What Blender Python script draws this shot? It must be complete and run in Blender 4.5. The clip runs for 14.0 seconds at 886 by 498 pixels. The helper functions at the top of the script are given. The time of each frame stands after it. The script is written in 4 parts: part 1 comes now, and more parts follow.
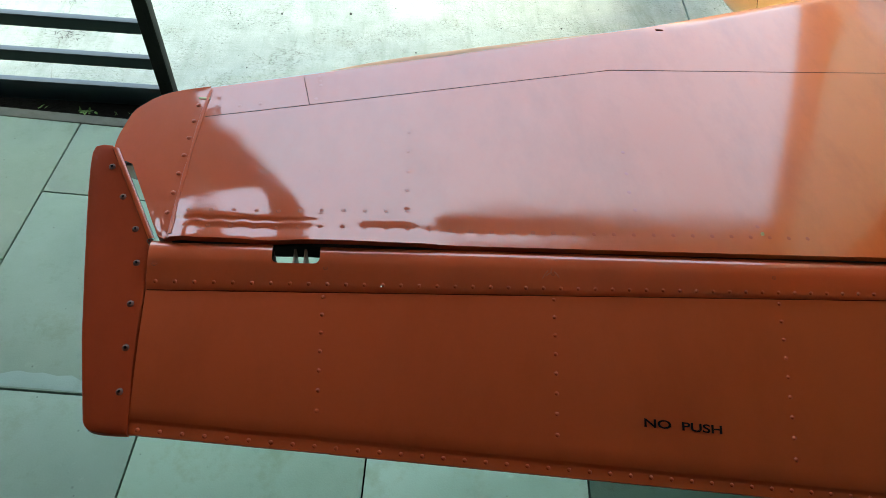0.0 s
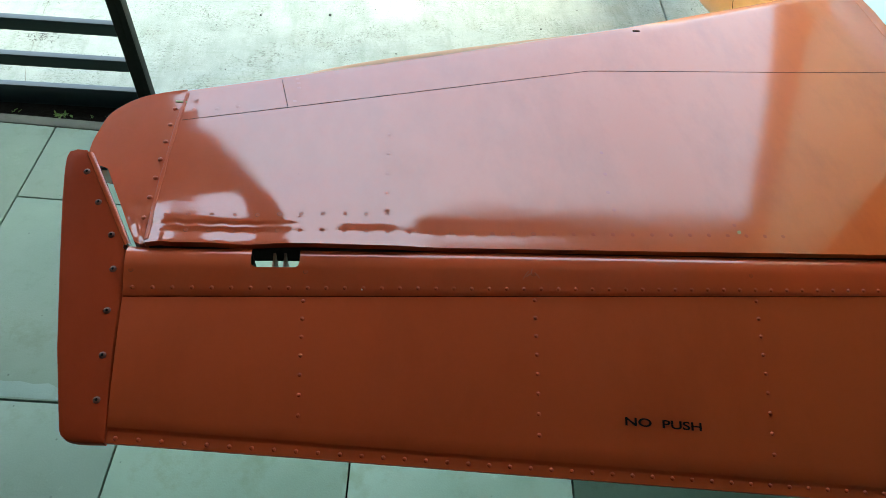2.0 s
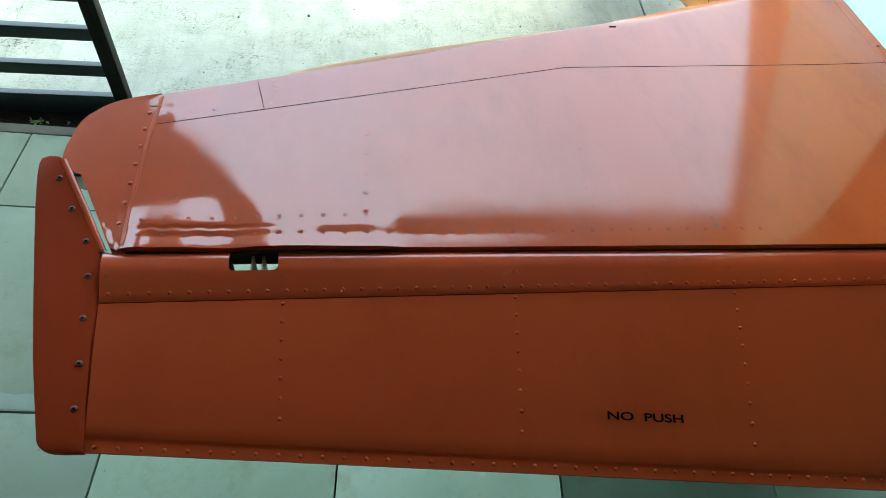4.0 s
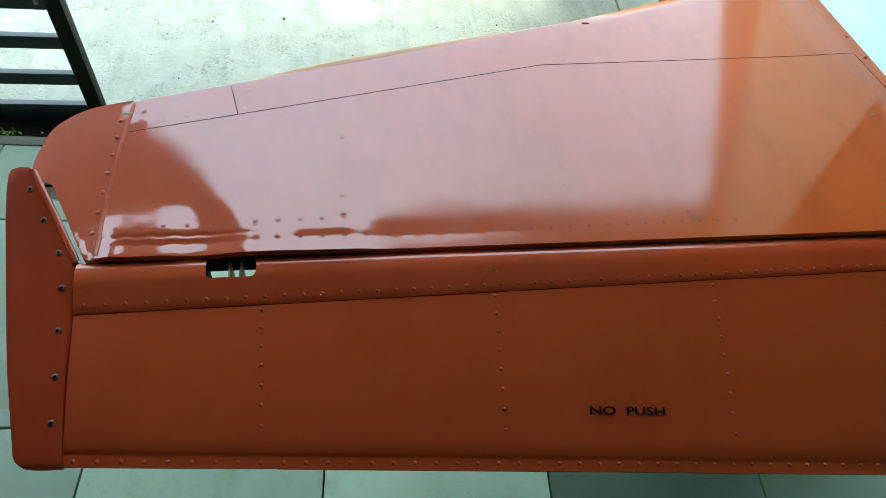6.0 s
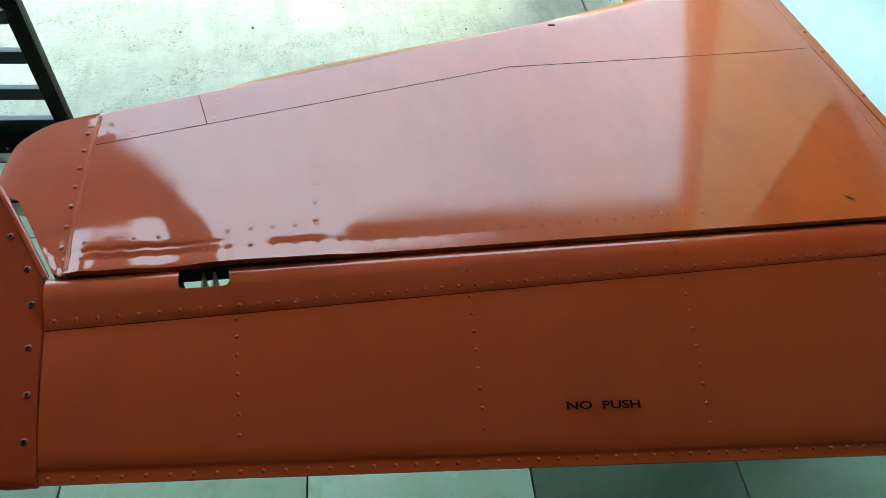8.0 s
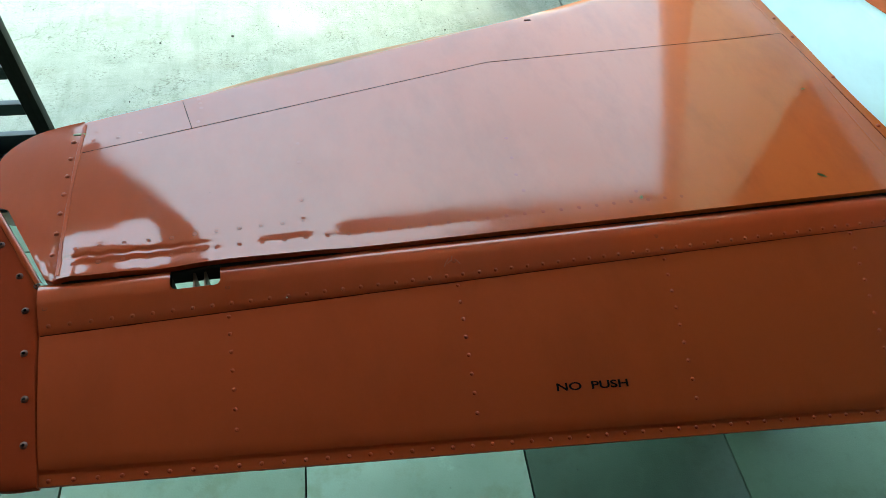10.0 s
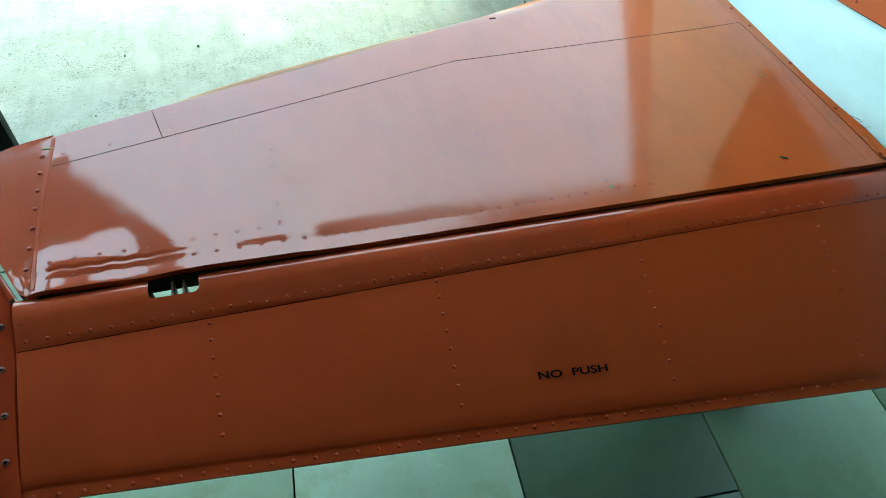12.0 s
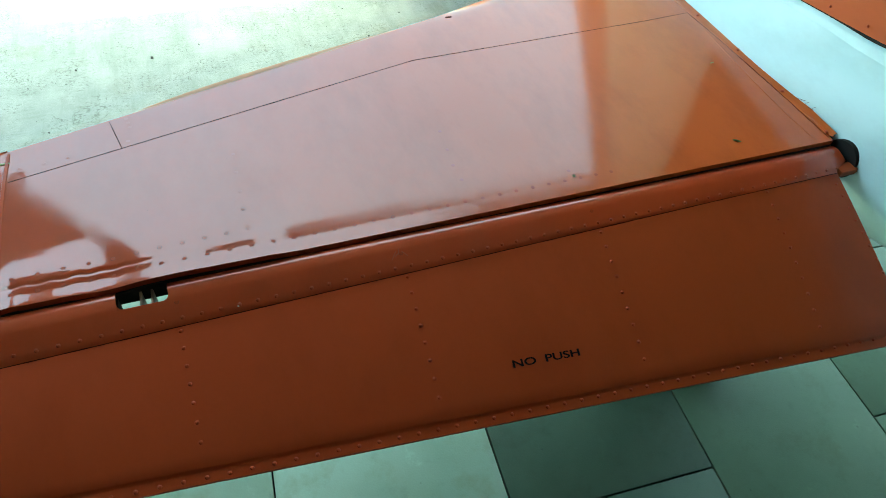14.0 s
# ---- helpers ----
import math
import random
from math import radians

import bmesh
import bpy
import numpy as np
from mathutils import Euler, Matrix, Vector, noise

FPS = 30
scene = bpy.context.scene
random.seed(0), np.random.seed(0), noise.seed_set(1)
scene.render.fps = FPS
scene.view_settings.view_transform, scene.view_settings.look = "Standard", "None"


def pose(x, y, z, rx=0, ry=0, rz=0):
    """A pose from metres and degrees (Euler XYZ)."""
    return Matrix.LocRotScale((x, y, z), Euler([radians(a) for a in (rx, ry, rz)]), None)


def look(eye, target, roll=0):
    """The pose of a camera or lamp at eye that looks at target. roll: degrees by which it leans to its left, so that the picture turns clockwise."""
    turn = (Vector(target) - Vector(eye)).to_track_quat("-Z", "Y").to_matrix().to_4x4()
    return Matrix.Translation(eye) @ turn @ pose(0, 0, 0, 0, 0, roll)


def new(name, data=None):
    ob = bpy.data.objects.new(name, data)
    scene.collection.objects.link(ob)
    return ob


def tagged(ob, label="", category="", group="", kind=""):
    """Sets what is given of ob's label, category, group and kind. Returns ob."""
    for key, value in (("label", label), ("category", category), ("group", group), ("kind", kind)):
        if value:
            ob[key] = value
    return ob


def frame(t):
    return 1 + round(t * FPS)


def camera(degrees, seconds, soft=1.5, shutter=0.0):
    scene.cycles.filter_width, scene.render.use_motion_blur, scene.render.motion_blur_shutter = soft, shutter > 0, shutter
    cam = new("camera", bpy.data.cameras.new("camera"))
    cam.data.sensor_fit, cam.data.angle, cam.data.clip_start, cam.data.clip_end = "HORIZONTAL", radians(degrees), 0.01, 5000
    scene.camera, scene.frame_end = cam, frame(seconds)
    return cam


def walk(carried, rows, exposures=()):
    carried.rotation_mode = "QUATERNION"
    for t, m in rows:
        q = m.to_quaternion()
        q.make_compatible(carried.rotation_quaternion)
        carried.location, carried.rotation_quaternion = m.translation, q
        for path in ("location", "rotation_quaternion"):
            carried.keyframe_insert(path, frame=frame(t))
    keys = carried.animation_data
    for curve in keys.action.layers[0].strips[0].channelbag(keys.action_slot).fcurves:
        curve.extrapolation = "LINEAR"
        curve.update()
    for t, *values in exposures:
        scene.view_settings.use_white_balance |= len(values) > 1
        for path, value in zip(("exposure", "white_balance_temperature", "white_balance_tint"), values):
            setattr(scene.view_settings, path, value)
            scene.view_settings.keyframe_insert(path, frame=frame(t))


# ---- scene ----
cam = camera(69.7, 14.0, soft=0.8)
PATH = [
    (0, (0.512, -0.643, 1.692), (0.705, 0.558, 0.104), 8.8),
    (0.5, (0.514, -0.642, 1.692), (0.725, 0.559, 0.106), 9.3),
    (1, (0.515, -0.641, 1.693), (0.737, 0.559, 0.109), 9.5),
    (1.5, (0.515, -0.642, 1.692), (0.75, 0.559, 0.11), 9.9),
    (2, (0.517, -0.641, 1.694), (0.761, 0.558, 0.112), 10.0),
    (2.5, (0.519, -0.64, 1.694), (0.776, 0.556, 0.112), 10.1),
    (3, (0.523, -0.642, 1.694), (0.785, 0.557, 0.115), 10.0),
    (5.5, (0.537, -0.64, 1.694), (0.859, 0.543, 0.113), 10.3),
    (6, (0.54, -0.641, 1.695), (0.869, 0.547, 0.12), 10.1),
    (6.5, (0.542, -0.641, 1.697), (0.886, 0.547, 0.125), 10.2),
    (7, (0.544, -0.642, 1.697), (0.905, 0.544, 0.128), 10.3),
    (7.5, (0.547, -0.645, 1.699), (0.921, 0.544, 0.135), 10.3),
    (8, (0.548, -0.65, 1.7), (0.941, 0.539, 0.141), 10.3),
    (10.5, (0.545, -0.685, 1.705), (0.982, 0.508, 0.16), 8.7),
    (11, (0.544, -0.689, 1.705), (0.997, 0.503, 0.165), 8.6),
    (11.5, (0.544, -0.694, 1.707), (1.017, 0.493, 0.168), 8.5),
    (12, (0.542, -0.696, 1.707), (1.039, 0.485, 0.171), 8.6),
    (12.5, (0.541, -0.7, 1.707), (1.053, 0.483, 0.178), 8.8),
    (13, (0.538, -0.703, 1.708), (1.084, 0.471, 0.183), 9.2),
    (13.5, (0.535, -0.707, 1.706), (1.11, 0.454, 0.183), 9.0),
    (14, (0.535, -0.712, 1.707), (1.128, 0.445, 0.187), 8.8),
]
walk(cam, [(t, look(eye, target, roll)) for t, eye, target, roll in PATH], exposures=[(0, 3.52, 6780, -10), (3, 3.51, 6780, -11), (8, 3.51, 6800, -16), (11, 3.44, 6600, -23), (14, 3.40, 6550, -25)])

# ---- light ----
world = bpy.data.worlds.new("sky")
scene.world = world
world.use_nodes = True
wn, wl = world.node_tree.nodes, world.node_tree.links
sky = wn.new("ShaderNodeTexSky")
sky.sky_type = "NISHITA"
sky.sun_disc = False
sky.sun_elevation, sky.sun_rotation = radians(84), radians(180)
sky.air_density, sky.dust_density, sky.ozone_density = 1.0, 6.0, 1.0
wl.new(sky.outputs["Color"], wn["Background"].inputs["Color"])
wn["Background"].inputs["Strength"].default_value = 0.15

sun_data = bpy.data.lights.new("sun", "SUN")
sun_data.energy, sun_data.angle, sun_data.color = 5.0, radians(0.6), (1.0, 0.96, 0.9)
sun = new("sun", sun_data)
sun.matrix_world = look((0, -0.35, 9), (0, 0, 0))


# ---- materials ----
def nodes_of(name):
    m = bpy.data.materials.new(name)
    m.use_nodes = True
    return m, m.node_tree.nodes, m.node_tree.links, m.node_tree.nodes["Principled BSDF"]


def noise_tex(n, l, scale, detail=4.0, rough=0.55, coords="Object", stretch=None):
    co = n.new("ShaderNodeTexCoord")
    t = n.new("ShaderNodeTexNoise")
    t.inputs["Scale"].default_value, t.inputs["Detail"].default_value, t.inputs["Roughness"].default_value = scale, detail, rough
    if stretch:
        mp = n.new("ShaderNodeMapping")
        mp.inputs["Scale"].default_value = stretch
        l.new(co.outputs[coords], mp.inputs["Vector"])
        l.new(mp.outputs["Vector"], t.inputs["Vector"])
    else:
        l.new(co.outputs[coords], t.inputs["Vector"])
    return t.outputs["Fac"]


def ramp(n, l, fac, stops):
    r = n.new("ShaderNodeValToRGB")
    while len(r.color_ramp.elements) < len(stops):
        r.color_ramp.elements.new(0.5)
    for e, (p, c) in zip(r.color_ramp.elements, stops):
        e.position, e.color = p, (c, c, c, 1) if isinstance(c, float) else (*c, 1)
    l.new(fac, r.inputs["Fac"])
    return r.outputs["Color"]


def mix(n, l, fac, a, b, mode="MIX"):
    x = n.new("ShaderNodeMix")
    x.data_type, x.blend_type = "RGBA", mode
    for sock, v in ((x.inputs[0], fac), (x.inputs[6], a), (x.inputs[7], b)):
        if isinstance(v, (int, float)):
            sock.default_value = v
        elif isinstance(v, tuple):
            sock.default_value = (*v, 1)
        else:
            l.new(v, sock)
    return x.outputs[2]


def bump(n, l, p, height, strength, distance):
    b = n.new("ShaderNodeBump")
    b.inputs["Strength"].default_value, b.inputs["Distance"].default_value = strength, distance
    l.new(height, b.inputs["Height"])
    l.new(b.outputs["Normal"], p.inputs["Normal"])
    return b


def specks(n, l, scale, size):
    """Sparse small dots: dirt and chips."""
    co = n.new("ShaderNodeTexCoord")
    v = n.new("ShaderNodeTexVoronoi")
    v.inputs["Scale"].default_value = scale
    l.new(co.outputs["Object"], v.inputs["Vector"])
    sep = n.new("ShaderNodeSeparateColor")
    l.new(v.outputs["Color"], sep.inputs["Color"])
    dot = ramp(n, l, v.outputs["Distance"], [(size, 1.0), (size * 1.8, 0.0)])
    some = ramp(n, l, sep.outputs["Red"], [(0.55, 0.0), (0.75, 0.8)])
    return mix(n, l, 1.0, dot, some, "MULTIPLY")


def paint(name, base, light, rough=0.35, coat=0.9, coat_rough=0.02, ripple=0.0005, spec=0.25, coat_dulling=0.0, root=None, dark_specks=0.5, ior=1.5):
    """Gloss paint: a clear sharp coat over a duller pigment layer; it can dull towards the root."""
    m, n, l, p = nodes_of(name)
    large = noise_tex(n, l, 3.0, 3.0)
    fine = noise_tex(n, l, 60.0, 5.0, 0.65)
    smudge = noise_tex(n, l, 7.0, 5.0, 0.7, stretch=(1.0, 0.45, 1.0))
    c = mix(n, l, ramp(n, l, large, [(0.35, 0.0), (0.7, 1.0)]), base, light)
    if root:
        # redder tip blends into the root tint, which on the tailplane paints stronger light
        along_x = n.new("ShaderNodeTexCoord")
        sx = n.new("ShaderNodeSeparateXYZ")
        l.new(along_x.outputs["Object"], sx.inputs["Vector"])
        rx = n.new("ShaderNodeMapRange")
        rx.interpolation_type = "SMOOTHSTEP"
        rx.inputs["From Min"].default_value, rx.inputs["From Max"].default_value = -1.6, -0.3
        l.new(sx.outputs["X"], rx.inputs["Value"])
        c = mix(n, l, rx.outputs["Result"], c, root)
    c = mix(n, l, ramp(n, l, smudge, [(0.45, 0.0), (0.70, 0.28)]), c, tuple(0.6 * v for v in base))
    c = mix(n, l, ramp(n, l, fine, [(0.72, 0.0), (0.80, 0.35)]), c, tuple(0.55 * v for v in base))
    dots = mix(n, l, 1.0, specks(n, l, 15.0, 0.012), (dark_specks,) * 3, "MULTIPLY")
    c = mix(n, l, dots, c, tuple(0.4 * v for v in base))
    l.new(c, p.inputs["Base Color"])
    p.inputs["Specular IOR Level"].default_value, p.inputs["Coat IOR"].default_value = spec, ior
    l.new(ramp(n, l, fine, [(0.3, rough), (0.8, rough + 0.06)]), p.inputs["Roughness"])
    grime = noise_tex(n, l, 5.0, 6.0, 0.7)
    gloss = ramp(n, l, grime, [(0.35, coat_rough), (0.7, coat_rough * 1.7)])
    if coat_dulling:
        co = n.new("ShaderNodeTexCoord")
        sep = n.new("ShaderNodeSeparateXYZ")
        l.new(co.outputs["Object"], sep.inputs["Vector"])
        dull = n.new("ShaderNodeMapRange")
        dull.interpolation_type = "SMOOTHSTEP"
        for sock, v in zip(("From Min", "From Max", "To Min", "To Max"), (-1.45, -0.95, 0.0, coat_dulling)):
            dull.inputs[sock].default_value = v
        l.new(sep.outputs["X"], dull.inputs["Value"])
        both = n.new("ShaderNodeMath")
        l.new(gloss, both.inputs[0])
        l.new(dull.outputs["Result"], both.inputs[1])
        gloss = both.outputs["Value"]
    l.new(gloss, p.inputs["Coat Roughness"])
    film_dirt = noise_tex(n, l, 12.0, 7.0, 0.75, stretch=(0.7, 1.0, 1.0))
    scuff = noise_tex(n, l, 45.0, 6.0, 0.75, stretch=(0.3, 1.3, 1.0))
    w = mix(n, l, ramp(n, l, scuff, [(0.58, 0.0), (0.72, 0.5)]), ramp(n, l, film_dirt, [(0.32, coat * 1.06), (0.62, coat * 0.94), (0.75, coat * 0.8)]), (coat * 0.75, coat * 0.75, coat * 0.75))
    if coat_dulling:
        # inboard the coat weight falls to 0.7
        worn = n.new("ShaderNodeMapRange")
        worn.interpolation_type = "SMOOTHSTEP"
        for sock, v in zip(("From Min", "From Max", "To Min", "To Max"), (-1.5, -0.8, 1.0, 0.70)):
            worn.inputs[sock].default_value = v
        l.new(sep.outputs["X"], worn.inputs["Value"])
        w = mix(n, l, 1.0, w, worn.outputs["Result"], "MULTIPLY")
    l.new(w, p.inputs["Coat Weight"])
    b = bump(n, l, p, noise_tex(n, l, 9.0, 2.0), 1.0, ripple)
    peel = n.new("ShaderNodeBump")
    peel.inputs["Strength"].default_value, peel.inputs["Distance"].default_value = 0.5, 0.00014
    l.new(noise_tex(n, l, 150.0, 3.0, 0.6), peel.inputs["Height"])
    l.new(peel.outputs["Normal"], b.inputs["Normal"])
    l.new(b.outputs["Normal"], p.inputs["Coat Normal"])
    return m


# lighter root tint: the brighter light inboard is put into the pigment
ORANGE = paint("orange_paint", (0.360, 0.048, 0.013), (0.390, 0.053, 0.014), coat=1.0, coat_rough=0.054, spec=0.05, coat_dulling=0.034, root=(0.55, 0.115, 0.024), ior=1.64)
ORANGE_WORN = paint("orange_paint_worn", (0.39, 0.059, 0.018), (0.425, 0.066, 0.021), rough=0.3, coat=0.22, coat_rough=0.12, spec=0.08, root=(0.375, 0.069, 0.019), dark_specks=0.15)
RIVET_GLOSS = paint("rivet_gloss_paint", (0.37, 0.053, 0.016), (0.39, 0.056, 0.017), coat=0.9, coat_rough=0.05, spec=0.1, dark_specks=0.0)
RIVET_HEAD = paint("rivet_head_paint", (0.42, 0.064, 0.020), (0.45, 0.070, 0.022), rough=0.3, coat=0.45, coat_rough=0.08, spec=0.1, dark_specks=0.0)
# glossier nose skin; its lighter pigment carries the sky light on the curve
NOSE_LIT = paint("orange_nose_skin_lit", (0.48, 0.072, 0.023), (0.52, 0.080, 0.026), rough=0.3, coat=0.9, coat_rough=0.035, spec=0.1, dark_specks=0.15, ior=1.6)
# brighter orange makes up for light missing on the rudder's left side
RUDDER_LIT = paint("rudder_lit_orange", (0.50, 0.095, 0.020), (0.53, 0.105, 0.023), coat=0.5, coat_rough=0.05)
HORN_PAINT = paint("dark_horn_paint", (0.31, 0.040, 0.013), (0.35, 0.046, 0.015), coat=0.06, coat_rough=0.1, spec=0.05, dark_specks=0.15)
WHITE = paint("white_paint", (0.70, 0.93, 0.95), (0.71, 0.94, 0.96), coat=0.5, coat_rough=0.04)
# orange lightened to hold the stronger light on the fuselage band
ORANGE_LIT = paint("lit_orange_paint", (0.84, 0.34, 0.09), (0.86, 0.36, 0.10), coat=0.5, coat_rough=0.05)
FIN_ORANGE = paint("fin_edge_orange_paint", (0.66, 0.19, 0.04), (0.69, 0.21, 0.045), coat=0.5, coat_rough=0.05)
CREAM = paint("cream_paint", (0.88, 0.82, 0.62), (0.90, 0.85, 0.66), coat=0.5, coat_rough=0.05)


def simple(name, base, rough=0.5, metal=0.0, vary=0.3, scale=40.0, relief=0.0):
    m, n, l, p = nodes_of(name)
    f = noise_tex(n, l, scale, 5.0, 0.6)
    l.new(mix(n, l, f, tuple(v * (1 - vary) for v in base), tuple(min(1, v * (1 + vary)) for v in base)), p.inputs["Base Color"])
    p.inputs["Roughness"].default_value, p.inputs["Metallic"].default_value = rough, metal
    if relief:
        bump(n, l, p, f, 0.6, relief)
    return m


SEAM = simple("dark_sealant", (0.055, 0.010, 0.004), 0.95)
SEAM.node_tree.nodes["Principled BSDF"].inputs["Specular IOR Level"].default_value = 0.0
STEEL = simple("dull_steel", (0.22, 0.13, 0.09), 0.5, 0.2)
EDGE_TAN = simple("lit_edge_tan", (0.33, 0.125, 0.040), 0.6, vary=0.2)
RIVET_DIRT = simple("rivet_dirt", (0.17, 0.036, 0.013), 0.8, vary=0.2)
SCREW_RIM = simple("brown_screw_rim", (0.15, 0.045, 0.025), 0.5)
GAP_SCRATCH = simple("gap_and_scratch_brown", (0.07, 0.020, 0.011), 0.6)
CHIP = simple("bare_white_chip", (0.75, 0.75, 0.72), 0.5, vary=0.1)
SCUFF = simple("pale_scuff", (0.42, 0.11, 0.07), 0.7, vary=0.3)
# near black that puts the shade of gaps and recesses into colour
RECESS_BLACK = simple("recess_black", (0.008, 0.006, 0.005), 0.9)
INK = simple("black_stencil_ink", (0.003, 0.003, 0.003), 0.6)
INK.node_tree.nodes["Principled BSDF"].inputs["Specular IOR Level"].default_value = 0.1
CLIP_GREY = simple("grey_clip", (0.22, 0.23, 0.22), 0.5, vary=0.3, scale=60.0)
FENCE = simple("black_fence_paint", (0.010, 0.022, 0.028), 0.34, vary=0.4, scale=25.0, relief=0.0003)
POST_PAINT = simple("dull_black_paint", (0.016, 0.018, 0.016), 0.75, vary=0.5, scale=25.0, relief=0.0003)
POST_PAINT.node_tree.nodes["Principled BSDF"].inputs["Specular IOR Level"].default_value = 0.15
ROOF = simple("roof_underside", (0.035, 0.03, 0.027), 0.9, vary=0.2, scale=3.0)
WALL = simple("added_wall_grey", (0.12, 0.11, 0.10), 0.85, vary=0.1, scale=4.0)
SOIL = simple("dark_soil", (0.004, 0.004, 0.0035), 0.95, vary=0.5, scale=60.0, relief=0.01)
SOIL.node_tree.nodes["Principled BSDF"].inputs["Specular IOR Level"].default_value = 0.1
LEAF = simple("green_leaf", (0.10, 0.20, 0.05), 0.5, vary=0.4, scale=30.0)
DRY = simple("dry_leaf", (0.30, 0.28, 0.10), 0.6, vary=0.3, scale=50.0)
CRACK = simple("crack_dirt", (0.10, 0.09, 0.06), 0.95, vary=0.5, scale=30.0)
PEBBLE = simple("dark_grit", (0.05, 0.05, 0.045), 0.9, vary=0.4)


def concrete():
    m, n, l, p = nodes_of("pale_concrete")
    big = noise_tex(n, l, 1.6, 4.0, 0.6)
    mid = noise_tex(n, l, 7.0, 6.0, 0.7)
    blot = noise_tex(n, l, 3.2, 7.0, 0.75)
    brush = noise_tex(n, l, 30.0, 6.0, 0.75, stretch=(0.35, 2.6, 1.0))
    pits = noise_tex(n, l, 90.0, 6.0, 0.8, stretch=(0.85, 1.2, 1.0))
    c = mix(n, l, ramp(n, l, big, [(0.3, 0.0), (0.7, 1.0)]), (0.218, 0.248, 0.223), (0.266, 0.299, 0.270))
    c = mix(n, l, ramp(n, l, mid, [(0.42, 0.0), (0.62, 0.7)]), c, (0.318, 0.343, 0.315))
    c = mix(n, l, ramp(n, l, blot, [(0.55, 0.0), (0.66, 0.6)]), c, (0.186, 0.196, 0.153))
    c = mix(n, l, ramp(n, l, brush, [(0.54, 0.0), (0.68, 0.6)]), c, (0.156, 0.183, 0.140))
    c = mix(n, l, ramp(n, l, brush, [(0.28, 0.7), (0.42, 0.0)]), c, (0.362, 0.384, 0.354))
    worn = noise_tex(n, l, 5.0, 4.0, 0.65)
    speck = mix(n, l, ramp(n, l, worn, [(0.42, 0.04), (0.56, 1.0)]), (0.0, 0.0, 0.0), ramp(n, l, pits, [(0.535, 0.0), (0.60, 0.9)]))
    c = mix(n, l, speck, c, (0.068, 0.075, 0.057))
    # fine scratches where the surface has crazed
    co = n.new("ShaderNodeTexCoord")
    v = n.new("ShaderNodeTexVoronoi")
    v.feature = "DISTANCE_TO_EDGE"
    v.inputs["Scale"].default_value = 22.0
    warp = n.new("ShaderNodeTexNoise")
    warp.inputs["Scale"].default_value, warp.inputs["Detail"].default_value = 18.0, 4.0
    l.new(co.outputs["Object"], warp.inputs["Vector"])
    vec = n.new("ShaderNodeVectorMath")
    vec.operation = "MULTIPLY_ADD"
    vec.inputs[1].default_value = (0.112, 0.110, 0.000)
    l.new(warp.outputs["Color"], vec.inputs[0])
    l.new(co.outputs["Object"], vec.inputs[2])
    l.new(vec.outputs["Vector"], v.inputs["Vector"])
    line = ramp(n, l, v.outputs["Distance"], [(0.012, 0.85), (0.03, 0.0)])
    where = ramp(n, l, noise_tex(n, l, 3.7, 3.0, 0.6, stretch=(1.0, 1.3, 1.0)), [(0.55, 0.0), (0.61, 0.9)])
    c = mix(n, l, mix(n, l, 1.0, line, where, "MULTIPLY"), c, (0.088, 0.098, 0.074))
    grain = noise_tex(n, l, 330.0, 3.0, 0.7)
    c = mix(n, l, ramp(n, l, grain, [(0.50, 0.0), (0.66, 0.55)]), c, (0.146, 0.165, 0.131))
    c = mix(n, l, ramp(n, l, grain, [(0.34, 0.5), (0.48, 0.0)]), c, (0.411, 0.429, 0.394))
    trowel = noise_tex(n, l, 9.0, 5.0, 0.7, stretch=(3.2, 0.3, 1.0))
    c = mix(n, l, ramp(n, l, trowel, [(0.50, 0.0), (0.66, 0.45)]), c, (0.175, 0.205, 0.170))
    bloom = noise_tex(n, l, 1.9, 3.0, 0.5, stretch=(1.2, 0.8, 1.0))
    c = mix(n, l, ramp(n, l, bloom, [(0.56, 0.0), (0.70, 0.55)]), c, (0.40, 0.42, 0.38))
    l.new(c, p.inputs["Base Color"])
    p.inputs["Roughness"].default_value = 0.8
    h = mix(n, l, 0.5, brush, pits)
    bump(n, l, p, h, 0.4, 0.0012)
    return m


def slab_stone(name, dark, light, rough=0.45):
    m, n, l, p = nodes_of(name)
    info = n.new("ShaderNodeObjectInfo")
    big = noise_tex(n, l, 2.5, 4.0, 0.6)
    spots = noise_tex(n, l, 14.0, 6.0, 0.7)
    grain = noise_tex(n, l, 220.0, 3.0, 0.6)
    c = mix(n, l, ramp(n, l, big, [(0.3, 0.0), (0.7, 1.0)]), dark, light)
    c = mix(n, l, ramp(n, l, spots, [(0.58, 0.0), (0.75, 0.35)]), c, tuple(0.6 * v for v in dark))
    c = mix(n, l, ramp(n, l, grain, [(0.4, 0.0), (0.7, 0.25)]), c, light)
    stain = noise_tex(n, l, 5.5, 6.0, 0.72)
    c = mix(n, l, ramp(n, l, stain, [(0.54, 0.0), (0.68, 0.5)]), c, (dark[0] * 0.85, dark[1] * 0.75, dark[2] * 0.55))
    c = mix(n, l, ramp(n, l, stain, [(0.30, 0.45), (0.38, 0.0)]), c, tuple(1.35 * v for v in light))
    c = mix(n, l, specks(n, l, 9.0, 0.03), c, tuple(0.25 * v for v in dark))
    c = mix(n, l, specks(n, l, 23.0, 0.04), c, tuple(0.45 * v for v in dark))
    l.new(mix(n, l, ramp(n, l, info.outputs["Random"], [(0.0, 0.0), (1.0, 0.14)]), c, dark), p.inputs["Base Color"])
    l.new(ramp(n, l, spots, [(0.3, rough), (0.8, rough + 0.25)]), p.inputs["Roughness"])
    bump(n, l, p, grain, 0.25, 0.0015)
    return m


